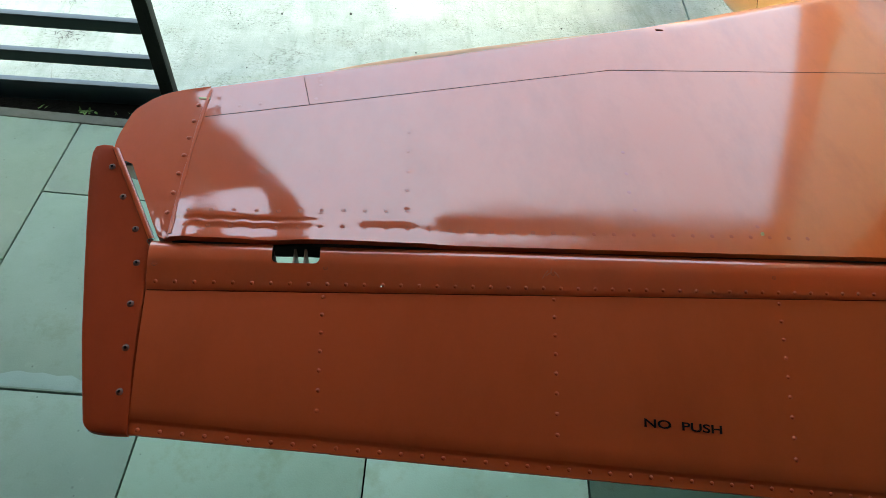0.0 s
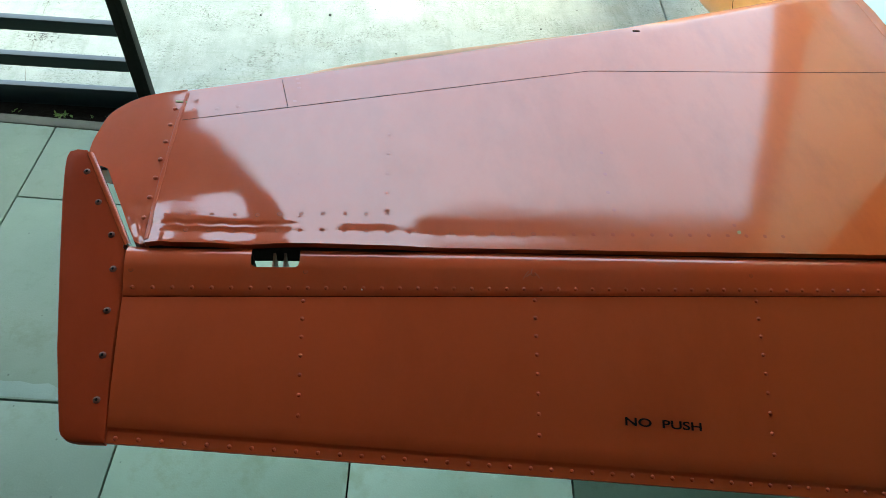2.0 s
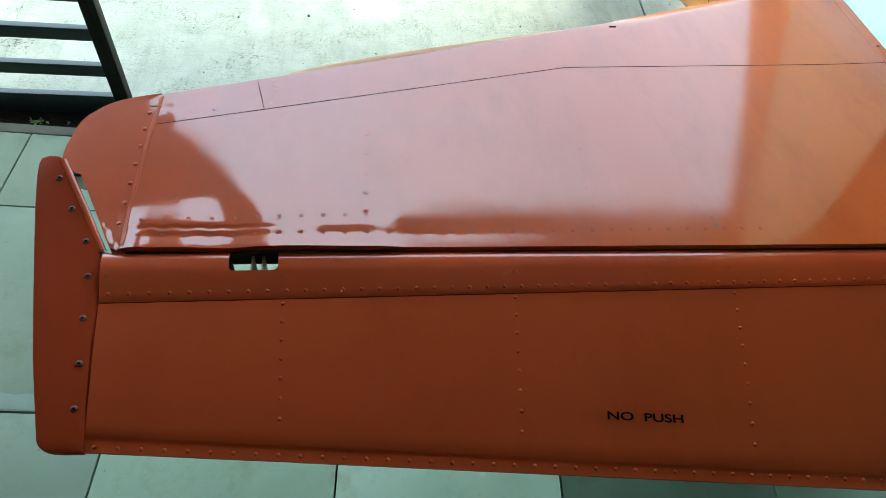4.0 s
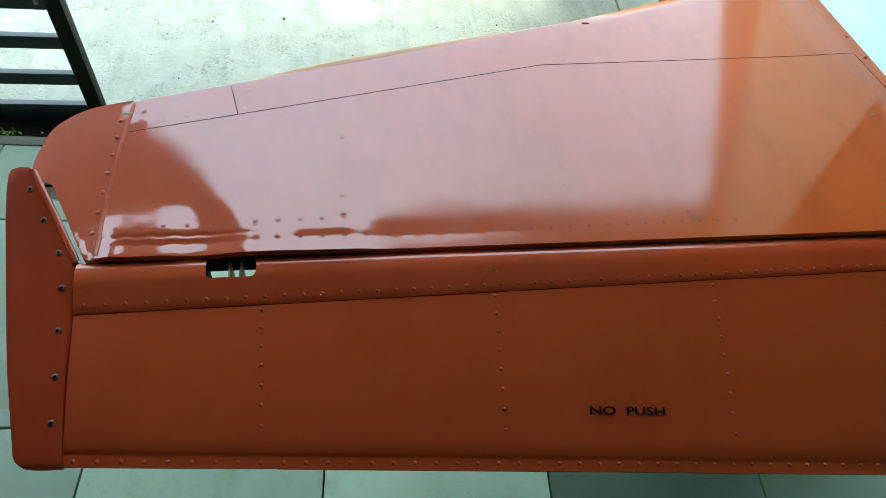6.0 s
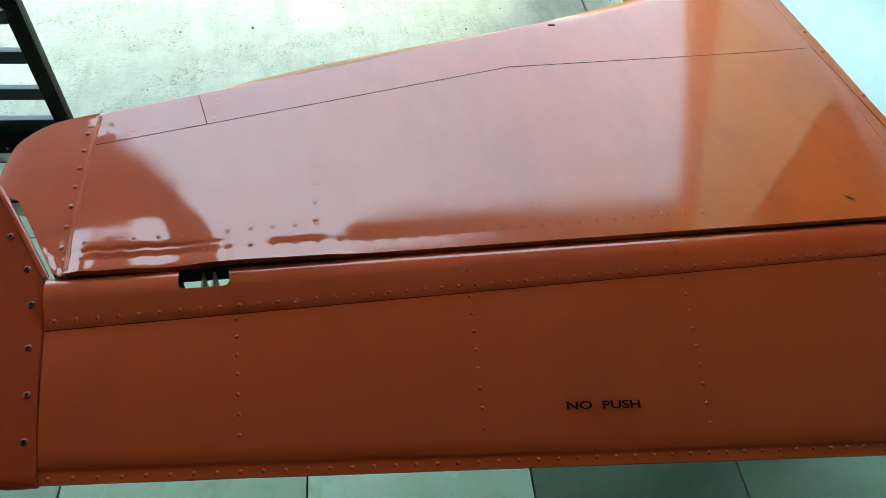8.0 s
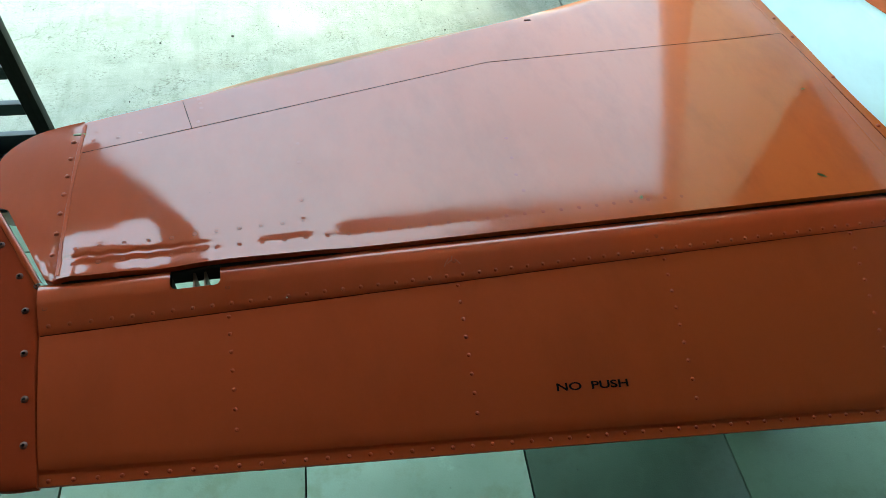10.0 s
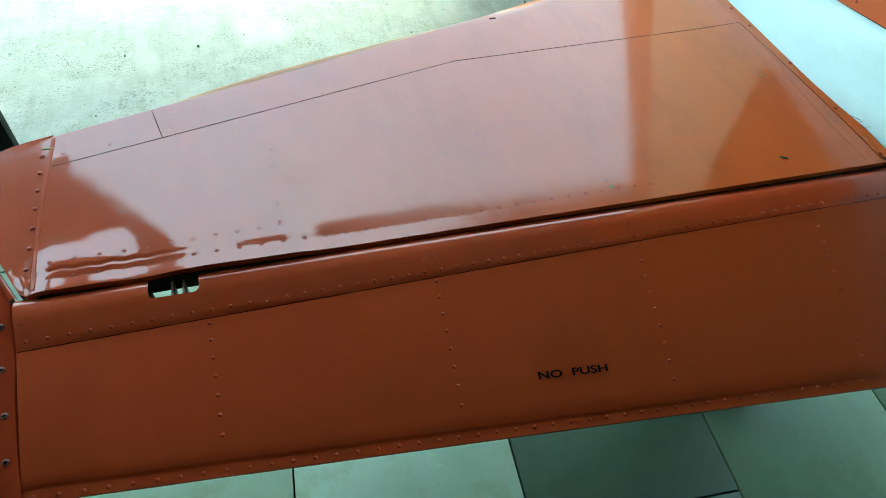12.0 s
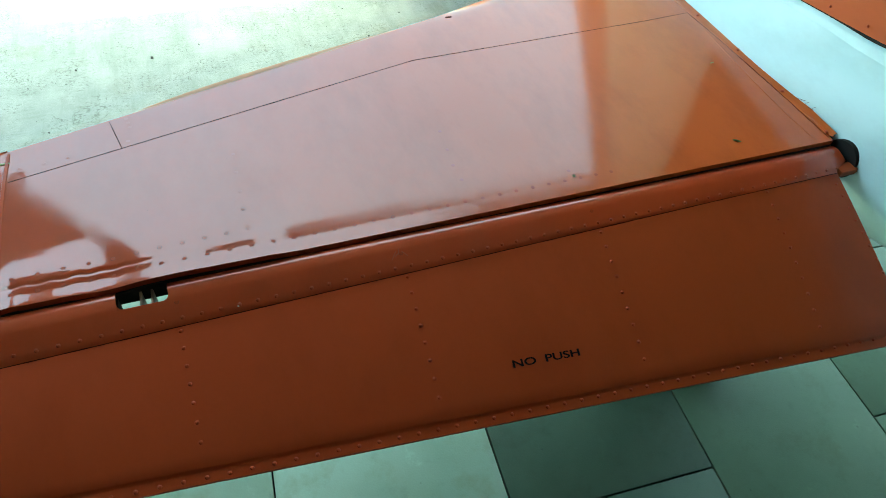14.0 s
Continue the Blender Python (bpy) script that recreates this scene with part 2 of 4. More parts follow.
STAIN = slab_stone("pale_bluish_film", (0.130, 0.186, 0.152), (0.175, 0.238, 0.198), 0.6)
CONCRETE = concrete()
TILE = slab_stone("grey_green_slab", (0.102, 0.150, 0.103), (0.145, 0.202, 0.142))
# same slab, darkened to paint the deeper shade inboard
TILE_SHADED = slab_stone("shaded_green_slab", (0.083, 0.140, 0.082), (0.122, 0.195, 0.116))
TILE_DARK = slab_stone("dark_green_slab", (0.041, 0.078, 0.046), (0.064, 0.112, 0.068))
# same slab, lightened in place of the light that reaches these columns
TILE_LIT = slab_stone("lit_green_slab", (0.20, 0.292, 0.198), (0.265, 0.365, 0.265))
KERB = slab_stone("worn_kerb", (0.05, 0.056, 0.042), (0.095, 0.105, 0.085), 0.7)


# ---- building blocks ----
def mesh_from(bm, name, material, smooth=True, angle=35):
    bmesh.ops.recalc_face_normals(bm, faces=bm.faces)
    me = bpy.data.meshes.new(name)
    if smooth:
        for f in bm.faces:
            f.smooth = True
        for e in bm.edges:
            if len(e.link_faces) == 2 and e.calc_face_angle(0) > radians(angle):
                e.smooth = False
    bm.to_mesh(me)
    bm.free()
    me.materials.append(material)
    return me


def part(name, bm, material, parent=None, label="", smooth=True, angle=35):
    me = bm if isinstance(bm, bpy.types.Mesh) else mesh_from(bm, name, material, smooth, angle)
    ob = new(name, me)
    if parent:
        ob.parent = parent
    if label:
        tagged(ob, label)
    return ob


def box(bm, lo, hi, bevel=0.0, m=None):
    r = bmesh.ops.create_cube(bm, size=1)
    size = [b - a for a, b in zip(lo, hi)]
    mid = [(a + b) / 2 for a, b in zip(lo, hi)]
    bmesh.ops.scale(bm, vec=size, verts=r["verts"])
    bmesh.ops.translate(bm, vec=mid, verts=r["verts"])
    if bevel:
        es = list({e for v in r["verts"] for e in v.link_edges})
        bmesh.ops.bevel(bm, geom=es, offset=bevel, segments=2, affect="EDGES", profile=0.6)
    if m is not None:
        bmesh.ops.transform(bm, matrix=m, verts=bm.verts)
    return bm


def grid_faces(bm, rows, skip=None):
    """Rows of points become a quad sheet."""
    vs = [[bm.verts.new(p) for p in row] for row in rows]
    for i in range(len(vs) - 1):
        for j in range(len(vs[0]) - 1):
            if skip and skip(i, j):
                continue
            bm.faces.new((vs[i][j], vs[i + 1][j], vs[i + 1][j + 1], vs[i][j + 1]))
    return vs


def ease(a, b, x):
    k = min(1.0, max(0.0, (x - a) / (b - a)))
    return k * k * (3 - 2 * k)


# ---- ground ----
GRID = radians(-4.5)          # the paving lies askew to the aircraft
FLOOR_M = Matrix.Rotation(GRID, 4, "Z")

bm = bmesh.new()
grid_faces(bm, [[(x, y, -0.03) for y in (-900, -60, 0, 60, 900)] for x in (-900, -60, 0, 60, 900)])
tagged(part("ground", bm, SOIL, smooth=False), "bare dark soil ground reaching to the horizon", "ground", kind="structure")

apron = tagged(new("concrete_apron"), "pale weathered brushed concrete apron with cracks", "pavement", kind="structure")


def slab_piece(name, u0, u1, v0, v1, material, parent, top=0.0, thick=0.05, bevel=0.003):
    return part(name, box(bmesh.new(), (u0, v0, top - thick), (u1, v1, top), bevel, FLOOR_M), material, parent)


for u0, u1, v0, v1 in ((-40, 1.812, 1.335, 60), (1.822, 40, 1.335, 60)):
    slab_piece("slab", u0, u1, v0, v1, CONCRETE, apron)



def crack(points, width):
    bm = bmesh.new()
    rows = []
    for (xa, ya), (xb, yb) in zip(points, points[1:]):
        for k in range(14):
            t = k / 14
            x, y = xa + (xb - xa) * t, ya + (yb - ya) * t
            x += 0.006 * noise.noise(Vector((x * 11, y * 11, 3)))
            w = width * (0.5 + abs(noise.noise(Vector((x * 25, y * 25, 9))))) / 2
            rows.append([(x - w, y, 0.0012), (x, y, 0.0018), (x + w, y, 0.0012)])
    grid_faces(bm, rows)
    return part("crack", bm, CRACK, apron)


crack([(-0.762, 1.36), (-0.772, 1.42), (-0.800, 1.51), (-0.816, 1.69), (-0.838, 1.90), (-0.86, 2.5)], 0.0018)

# ---- aircraft: tail surfaces ----
H = 0.89
SLOPE = 0.28
Z0 = H - 0.014
aircraft = tagged(new("aircraft"), "parked light aircraft tail painted glossy orange and white", "aircraft")
aircraft.location = (1.94, 0, 0)
BACK = Matrix.Translation((-1.94, 0, 0))


def plane_part(name, bm, material, parent=aircraft, label="", smooth=True, angle=35):
    if not isinstance(bm, bpy.types.Mesh) and parent is aircraft:
        bmesh.ops.transform(bm, matrix=BACK, verts=bm.verts)
    return part(name, bm, material, parent, label, smooth, angle)


def offset(x):
    return x - 1.94


def lead(x):
    """The leading edge's y."""
    return 0.330 + 0.305 * (x - 0.187) + 0.06 * max(0.0, x - 1.10) + 0.006 * ease(0.6, 1.1, x) + 0.016 * ease(1.0, 1.4, x)


TRAIL = -0.030
ROOT = 1.79
rear_row = [(0.208 + 0.0345 * i, -0.006 + 0.0125 * min(1, i / 26)) for i in range(31)]
front_row = [(0.208 + 0.0345 * i, 0.0243 + 0.0012 * i) for i in range(11)]


def step(a, b, v):
    k = np.clip((v - a) / (b - a), 0.0, 1.0)
    return k * k * (3 - 2 * k)


# The rear of the upper skin is dimpled along its rivets: it dips to the spar at each row and curls up again behind it.
SKIN_X = np.arange(0.176, 1.802, 0.002)
SKIN_Y = np.arange(0.110, -0.0325, -0.001)


def rear_relief():
    x, y = SKIN_X[:, None], SKIN_Y[None, :]
    r = -0.006 + 0.0125 * np.clip((x - 0.208) / 0.897, 0, 1)
    sway = np.array([[0.0030 * noise.noise(Vector((a * 22, 0.4, 2.0))) for a in SKIN_X]]).T
    lobes = np.cos(2 * np.pi * (x - 0.208) / 0.0345)
    d = y - r + sway * 0.6 + 0.0014 * lobes * step(0.45, 0.30, x)
    sway_y = np.array([[0.012 * noise.noise(Vector((0.7, b * 60, 5.0))) for b in SKIN_Y]])
    outer = 1 - step(0.335, 0.425, x + sway_y)
    inner = step(0.560, 0.625, x)
    middle = (1 - outer) * (1 - inner)
    # outermost bay: a swelling ahead of the front row, two creases behind it
    swell = 0.113 * step(0.102, 0.046, y) * step(0.018, 0.026, y + sway) * step(0.165, 0.215, x) * step(0.356, 0.275, x)
    core = step(0.205, 0.228, x)
    wavy = np.array([[noise.noise(Vector((a * 30, 7.7, 1.1))) for a in SKIN_X]]).T
    fade = 0.85 + 0.15 * np.clip(1.6 * wavy, -1, 1)
    e = d + 0.0014 * wavy
    crease = -0.30 * fade * step(0.0210, 0.0185, e) * step(0.0128, 0.0150, e) + 0.13 * step(0.0130, 0.0114, e) * step(0.0076, 0.0092, e)
    crease = crease - 0.17 * core * fade * step(0.0080, 0.0055, e) * step(-0.0030, 0.0010 + 0.002 * lobes, d) + 0.09 * (1 - core) * step(0.010, 0.006, d) * step(-0.006, -0.001, d)
    crease = crease + 0.10 * step(0.0, -0.006, d) * step(-0.024, -0.018, d)
    bay_a = swell + crease
    # middle bay: nearly flat, a lens-shaped hollow at its inner end
    broken = np.array([[min(1.0, max(0.0, 0.35 + 2.2 * noise.noise(Vector((a * 24, 3.1, 0.4))))) for a in SKIN_X]]).T
    hollow = step(0.450, 0.505, x) * step(0.595, 0.540, x)
    bay_b = 0.045 * step(0.060, 0.028, y) - 0.30 * broken * step(0.475, 0.455, x) * step(0.0275, 0.0255, y + 0.6 * sway) * step(0.0225, 0.0240, y + 0.6 * sway)
    bay_b = bay_b - 0.06 * hollow * step(0.019, 0.011, d) * step(-0.001 + 0.002 * lobes, 0.004, d) + 0.02 * step(-0.001, -0.006, d) - 0.02 * np.exp(-(d / 0.003) ** 2) * (0.5 + lobes)
    # inboard: one shallow furrow along the row
    deep = 1 - 0.55 * step(0.66, 1.15, x)
    bay_c = deep * (-0.0125 * step(0.92, 0.66, x) * step(0.036, 0.022, y - 0.6 * sway) * step(-0.004 + 0.0025 * lobes, 0.005, d) + 0.034 * step(1.05, 0.72, x) * step(0.003 + 0.003 * lobes, -0.012, d))
    g = outer * bay_a + middle * bay_b + inner * bay_c
    return np.cumsum(g, axis=1) * 0.001


RELIEF = rear_relief()
DENTS = [(x, y, 0.00013 if x < 0.7 else 0.00006) for x, y in rear_row] + [(x, y, 0.00006) for x, y in front_row] + [(0.552, 0.0385, 0.0005)]
dent_x = np.array([d[0] for d in DENTS])
dent_y = np.array([d[1] for d in DENTS])
dent_a = np.array([d[2] for d in DENTS])


def relief_at(x, y):
    if y >= 0.109:
        return 0.0
    i = min(max((x - SKIN_X[0]) / 0.002, 0.0), len(SKIN_X) - 1.001)
    j = min((SKIN_Y[0] - y) / 0.001, len(SKIN_Y) - 1.001)
    a, b = int(i), int(j)
    u, v = i - a, j - b
    return float((RELIEF[a, b] * (1 - v) + RELIEF[a, b + 1] * v) * (1 - u) + (RELIEF[a + 1, b] * (1 - v) + RELIEF[a + 1, b + 1] * v) * u)


def stab_top(x, y):
    """Height of the upper skin, with its nose curve and the dents along the rear rivets."""
    c = lead(x) - y
    k = min(1.0, max(0.0, c / 0.002))
    z = H - 0.002 + 0.002 * math.sqrt(max(0.0, 1 - (1 - k) ** 2.6)) - 0.10 * max(0.0, 0.14 - c) ** 2
    z -= 7.0 * ease(1.0, 1.4, x) * max(0.0, 0.043 - c) ** 2
    z += relief_at(x, y) + 0.0042 * ease(0.15, 0.03, y) * ease(0.308, 0.392, x) * (1 - ease(0.42, 0.70, x))
    if y < 0.07:
        d2 = (dent_x - x) ** 2 + (dent_y - y) ** 2
        z -= float(np.sum(dent_a * np.exp(-d2 / (2 * 0.0045 ** 2))))
    if x < 0.25 and y > 0.22:
        # the skin is buckled round the tip joint's front end
        z += 0.0007 * noise.noise(Vector((x * 38, y * 30, 1.3))) * ease(0.245, 0.210, x) * ease(0.235, 0.275, y) * ease(0.0, 0.03, c)
    z += 0.00025 * noise.noise(Vector((x * 3.1, y * 3.6, 4.2)))
    return z


bm = bmesh.new()
xs = np.concatenate([np.linspace(0.187, 0.70, 257), np.linspace(0.703, ROOT, 330)])
rows = []
for x in xs:
    le = lead(x)
    row = [(x, TRAIL, H - 0.036), (x, TRAIL, H - 0.012)]
    fine = [TRAIL + 0.120 * k / 76 for k in range(77)]
    rest = [0.09 + (le - 0.09) * (1 - (1 - k / 44) ** 2.0) for k in range(1, 45)]
    row += [(x, y, stab_top(x, y)) for y in fine + rest]
    for k in range(1, 13):
        c = (k / 12) ** 1.8
        y = le - c * (le - TRAIL)
        kk = min(1.0, (le - y) / 0.06)
        row.append((x, y, stab_top(x, le) - 0.001 - 0.076 * math.sqrt(max(0.0, 1 - (1 - kk) ** 2.2)) + 0.043 * ease(0.6, 1.0, c)))
    rows.append(row)
grid_faces(bm, rows)
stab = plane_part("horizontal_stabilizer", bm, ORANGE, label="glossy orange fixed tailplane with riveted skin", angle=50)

# added strip whose tan stands for sunlit ground lighting the nose curve
rows = []
for k in range(90):
    x = 0.38 + 0.70 * k / 89
    reach = 0.025 * math.sin(math.pi * (k / 89) ** 0.65) ** 0.8
    rows.append([(x, lead(x) - 0.006 + (reach + 0.006) * math.sin(a), H - 0.011 + 0.008 * math.cos(a)) for a in (0.25, 0.6, 1.0, 1.4, 1.8, 2.3, 2.8)])
bm = bmesh.new()
grid_faces(bm, rows)
plane_part("leading_edge_cap", bm, EDGE_TAN, label="matt tan leading edge strip, light put into its colour")

# rear closing spar of the tailplane, near black to paint the hinge gap's shade
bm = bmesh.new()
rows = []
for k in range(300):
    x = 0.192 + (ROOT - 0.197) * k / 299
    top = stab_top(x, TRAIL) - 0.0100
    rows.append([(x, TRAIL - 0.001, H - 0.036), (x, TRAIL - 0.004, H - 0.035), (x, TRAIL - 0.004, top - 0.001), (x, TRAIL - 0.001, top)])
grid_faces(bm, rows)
plane_part("rear_spar", bm, RECESS_BLACK, label="rear spar, near black for the shade in the gap")


def ribbon(points, width, lift, height, jitter=0.0):
    """A thin strip that follows the upper skin through a polyline."""
    bm = bmesh.new()
    dense = []
    for (xa, ya), (xb, yb) in zip(points, points[1:]):
        steps = max(2, int(math.hypot(xb - xa, yb - ya) / 0.008))
        dense += [(xa + (xb - xa) * k / steps, ya + (yb - ya) * k / steps) for k in range(steps)]
    dense.append(points[-1])
    rows = []
    for i, (x, y) in enumerate(dense):
        xb, yb = dense[min(i + 1, len(dense) - 1)]
        xa, ya = dense[max(i - 1, 0)]
        dx, dy = xb - xa, yb - ya
        ln = math.hypot(dx, dy) or 1
        px, py = -dy / ln, dx / ln
        w = width * (1 + jitter * noise.noise(Vector((x * 30, y * 30, 1)))) / 2
        row = []
        for s, up in ((-1, 0.0), (-0.7, 1.0), (0.7, 1.0), (1, 0.0)):
            xx, yy = x + px * w * s, y + py * w * s
            row.append((offset(xx), yy, height(xx, yy) + lift * up))
        rows.append(row)
    grid_faces(bm, rows)
    return bm


part("panel_seam", ribbon([(0.192, 0.247), (0.372, 0.292), (0.982, 0.446)], 0.0015, 0.0004, stab_top, 0.6), SEAM, stab)
part("panel_seam", ribbon([(0.982, 0.446), (1.40, 0.474), (1.625, 0.490), (1.782, 0.505)], 0.0016, 0.0004, stab_top, 0.6), SEAM, stab)
part("panel_seam", ribbon([(0.372, 0.292), (0.354, 0.374)], 0.0014, 0.0004, stab_top, 0.5), SEAM, stab)
part("joint_strip", ribbon([(0.1885, -0.024), (0.1850, 0.045), (0.1845, 0.15), (0.1860, 0.25), (0.189, 0.322)], 0.0062, 0.0016, stab_top, 0.3), ORANGE_WORN, stab, "raised orange joint strip")

bm = bmesh.new()
box(bm, (offset(1.119), 0.602, stab_top(1.127, 0.606) - 0.002), (offset(1.136), 0.608, stab_top(1.127, 0.606) + 0.0010), 0.001)
part("drain_slot", bm, SEAM, stab, "small dark slot in the leading edge")

# rivets: one shared dome, one shared screw
def dome(name, radius, height, material, ring=False):
    bm = bmesh.new()
    prof = [(radius * 1.15, -0.0004), (radius, height * 0.25), (radius * 0.8, height * 0.75), (radius * 0.45, height)]
    rings = [[bm.verts.new((r * math.cos(a * math.pi / 4), r * math.sin(a * math.pi / 4), z)) for a in range(8)] for r, z in prof]
    for a, b in zip(rings, rings[1:]):
        for k in range(8):
            bm.faces.new((a[k], a[(k + 1) % 8], b[(k + 1) % 8], b[k]))
    if ring:
        low = [bm.verts.new((v.co.x * 0.7, v.co.y * 0.7, height * 0.1)) for v in rings[-1]]
        for k in range(8):
            bm.faces.new((rings[-1][k], rings[-1][(k + 1) % 8], low[(k + 1) % 8], low[k]))
        bm.faces.new(low)
    else:
        bm.faces.new(rings[-1])
    return mesh_from(bm, name, material, True, 60)


RIVET = dome("rivet", 0.0030, 0.0026, RIVET_HEAD)


def flush_rivet(radius, dirty=True):
    """A flush rivet head, as a rule with a dirty rim."""
    bm = bmesh.new()
    rings = [[bm.verts.new((r * math.cos(a * math.pi / 5), r * math.sin(a * math.pi / 5), z)) for a in range(10)] for r, z in ((radius * 1.22, 0.0002), (radius, 0.00028), (radius * 0.97, 0.0003))]
    for k in range(10):
        bm.faces.new((rings[0][k], rings[0][(k + 1) % 10], rings[1][(k + 1) % 10], rings[1][k])).material_index = 1
        bm.faces.new((rings[1][k], rings[1][(k + 1) % 10], rings[2][(k + 1) % 10], rings[2][k]))
    bm.faces.new(rings[2])
    me = mesh_from(bm, "rivet", RIVET_GLOSS, False)
    me.materials.append(RIVET_DIRT if dirty else RIVET_GLOSS)
    return me


FLAT_RIVET = flush_rivet(0.0031)
FAINT_RIVET = flush_rivet(0.0031, False)
TIP_SCREW = dome("screw", 0.0050, 0.0022, SCREW_RIM, ring=True)
TIP_SCREW.materials.append(RECESS_BLACK)
for f in TIP_SCREW.polygons:
    if f.index >= 24:
        f.material_index = 1
BOLT = dome("rivet", 0.0043, 0.0032, RIVET_HEAD)


def stud(name, me, parent, x, y, z, tilt=0.0, side=0.0):
    ob = new(name, me)
    ob.parent = parent
    ob.matrix_basis = Matrix.Translation((offset(x), y, z)) @ Euler((tilt, side, 0)).to_matrix().to_4x4()
    return ob


for x, y in rear_row:
    stud("rivet", FLAT_RIVET if x < 0.8 else FAINT_RIVET, stab, x, y, stab_top(x, y), 0.05)
for x, y in front_row:
    stud("rivet", FLAT_RIVET, stab, x, y, stab_top(x, y))
for x, y in ((0.553, 0.085),):
    stud("rivet", FLAT_RIVET, stab, x, y, stab_top(x, y))
for x, y in ((0.555, 0.130), (0.556, 0.180), (0.558, 0.229), (0.947, 0.059), (0.945, 0.10), (0.95, 0.145), (0.955, 0.20), (1.16, 0.03),
             (0.247, 0.281), (0.283, 0.289), (0.207, 0.278), (0.383, 0.377), (0.386, 0.364), (0.388, 0.350), (0.383, 0.310)):
    stud("rivet", FAINT_RIVET, stab, x, y, stab_top(x, y))
for i in range(8):
    y = 0.318 - 0.0425 * i
    stud("rivet", BOLT, stab, 0.1750, y, H - 0.0006 - (0.004 if i == 0 else 0))

# moulded tip of the tailplane
outline = [(0.187, 0.330), (0.159, 0.322), (0.136, 0.314), (0.116, 0.305), (0.091, 0.285), (0.069, 0.253), (0.061, 0.211), (0.058, 0.185), (0.059, 0.160),
           (0.064, 0.140), (0.097, 0.124), (0.117, 0.082), (0.137, 0.042), (0.156, 0.002), (0.170, -0.025), (0.180, -0.031), (0.187, -0.031)]


def smooth_line(pts, sub, keep):
    out = []
    for i in range(len(pts) - 1):
        p0, p1, p2, p3 = pts[max(i - 1, 0)], pts[i], pts[i + 1], pts[min(i + 2, len(pts) - 1)]
        for k in range(sub):
            t = k / sub
            if i >= keep:
                out.append(tuple(a + (b - a) * t for a, b in zip(p1, p2)))
            else:
                out.append(tuple(0.5 * (2 * b + (c - a) * t + (2 * a - 5 * b + 4 * c - d) * t * t + (3 * b - a - 3 * c + d) * t ** 3) for a, b, c, d in zip(p0, p1, p2, p3)))
    return out + [pts[-1]]


tip_line = smooth_line(outline, 5, 9)
n_tip = len(tip_line)
rows = []
for i, (ox, oy) in enumerate(tip_line):
    by = 0.330 + (-0.031 - 0.330) * (i / (n_tip - 1))
    row = []
    row.append((ox, oy, H - 0.050 + 0.034 * ease(0.145, 0.120, oy)))
    for k in range(0, 15):
        t = (k / 14) ** 1.7
        x, y = ox + (0.187 - ox) * t, oy + (by - oy) * t
        cap = H
        cap = min(cap, stab_top(0.188, min(by, 0.3295)) * t + cap * (1 - t)) if k else cap
        cap += 0.0017 * noise.noise(Vector((x * 80, y * 55, 5.0))) * (1 - ease(0.03, 0.075, y)) * min(1.0, 4 * t) * (1 - 0.8 * ease(0.16, 0.13, x))
        cap += 0.02 * max(0.0, 0.045 - y) * min(1.0, 3 * t)
        row.append((x, y, cap))
    rows.append(row)
bm = bmesh.new()
grid_faces(bm, rows)
low = [[(x, y, z) for x, y, z in (r[0],)] + [(0.187, 0.330 - 0.361 * i / (n_tip - 1), H - 0.082)] for i, r in enumerate(rows)]
grid_faces(bm, low)
bmesh.ops.remove_doubles(bm, verts=bm.verts, dist=0.00005)
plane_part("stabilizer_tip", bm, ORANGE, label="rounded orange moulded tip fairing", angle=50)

# black block in place of the notch's shade
bm = bmesh.new()
box(bm, (0.082, 0.1255, H - 0.007), (0.095, 0.1305, H - 0.0004), 0.001, None)
plane_part("tip_notch", bm, RECESS_BLACK, label="black block for the shaded notch beside the horn balance")

bm = bmesh.new()
box(bm, (0.172, 0.2935, H - 0.004), (0.192, 0.2985, H + 0.0005), 0.001)
plane_part("masking_stub", bm, DRY, label="small yellowish paint scrap")

# root fairing strip along the fuselage
def along(y, keys):
    return float(np.interp(y, [k[0] for k in keys], [k[1] for k in keys]))


rows = []
for k in range(80):
    y = -0.022 + 0.882 * k / 79
    xl = along(y, ((-0.02, 1.7848), (0.12, 1.7850), (0.24, 1.7826), (0.38, 1.7790), (0.50, 1.772), (0.86, 1.768))) + 0.012 * ease(-0.008, -0.022, y)
    xr = along(y, ((-0.02, 1.794), (0.14, 1.802), (0.29, 1.808), (0.53, 1.806), (0.86, 1.80)))
    base = stab_top(1.78, min(y, lead(1.78) - 0.001))
    rows.append([(xl, y, base + 0.0002), (xl + 0.0012, y, base + 0.0014), (xl + 0.004, y, base + 0.0017), (xr - 0.007, y, base + 0.0045), (xr, y, base + 0.0085), (xr + 0.005, y, base + 0.0105)])
bm = bmesh.new()
grid_faces(bm, rows)
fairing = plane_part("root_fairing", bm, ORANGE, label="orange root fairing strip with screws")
for x, y in ((1.786, 0.565), (1.788, 0.482), (1.794, 0.317), (1.7915, 0.145), (1.7885, -0.006)):
    stud("screw", BOLT, fairing, x, y, stab_top(1.78, y) + 0.0034, 0.0, -0.2)
part("panel_seam", ribbon([(1.7846, -0.02), (1.7848, 0.12), (1.7824, 0.24), (1.7788, 0.38), (1.7716, 0.50)], 0.0024, 0.0004, stab_top, 0.4), SEAM, stab)
part("skin_ridge", ribbon([(1.748, -0.02), (1.745, 0.08), (1.751, 0.20), (1.762, 0.343), (1.768, 0.42)], 0.0055, 0.0005, stab_top, 0.4), ORANGE, stab)

# ---- elevator ----
TILT = math.atan(SLOPE)


def elev_z(x, y):
    return Z0 + SLOPE * y


def trailing(x):
    return -0.300 - 0.0893 * (x - 0.163)


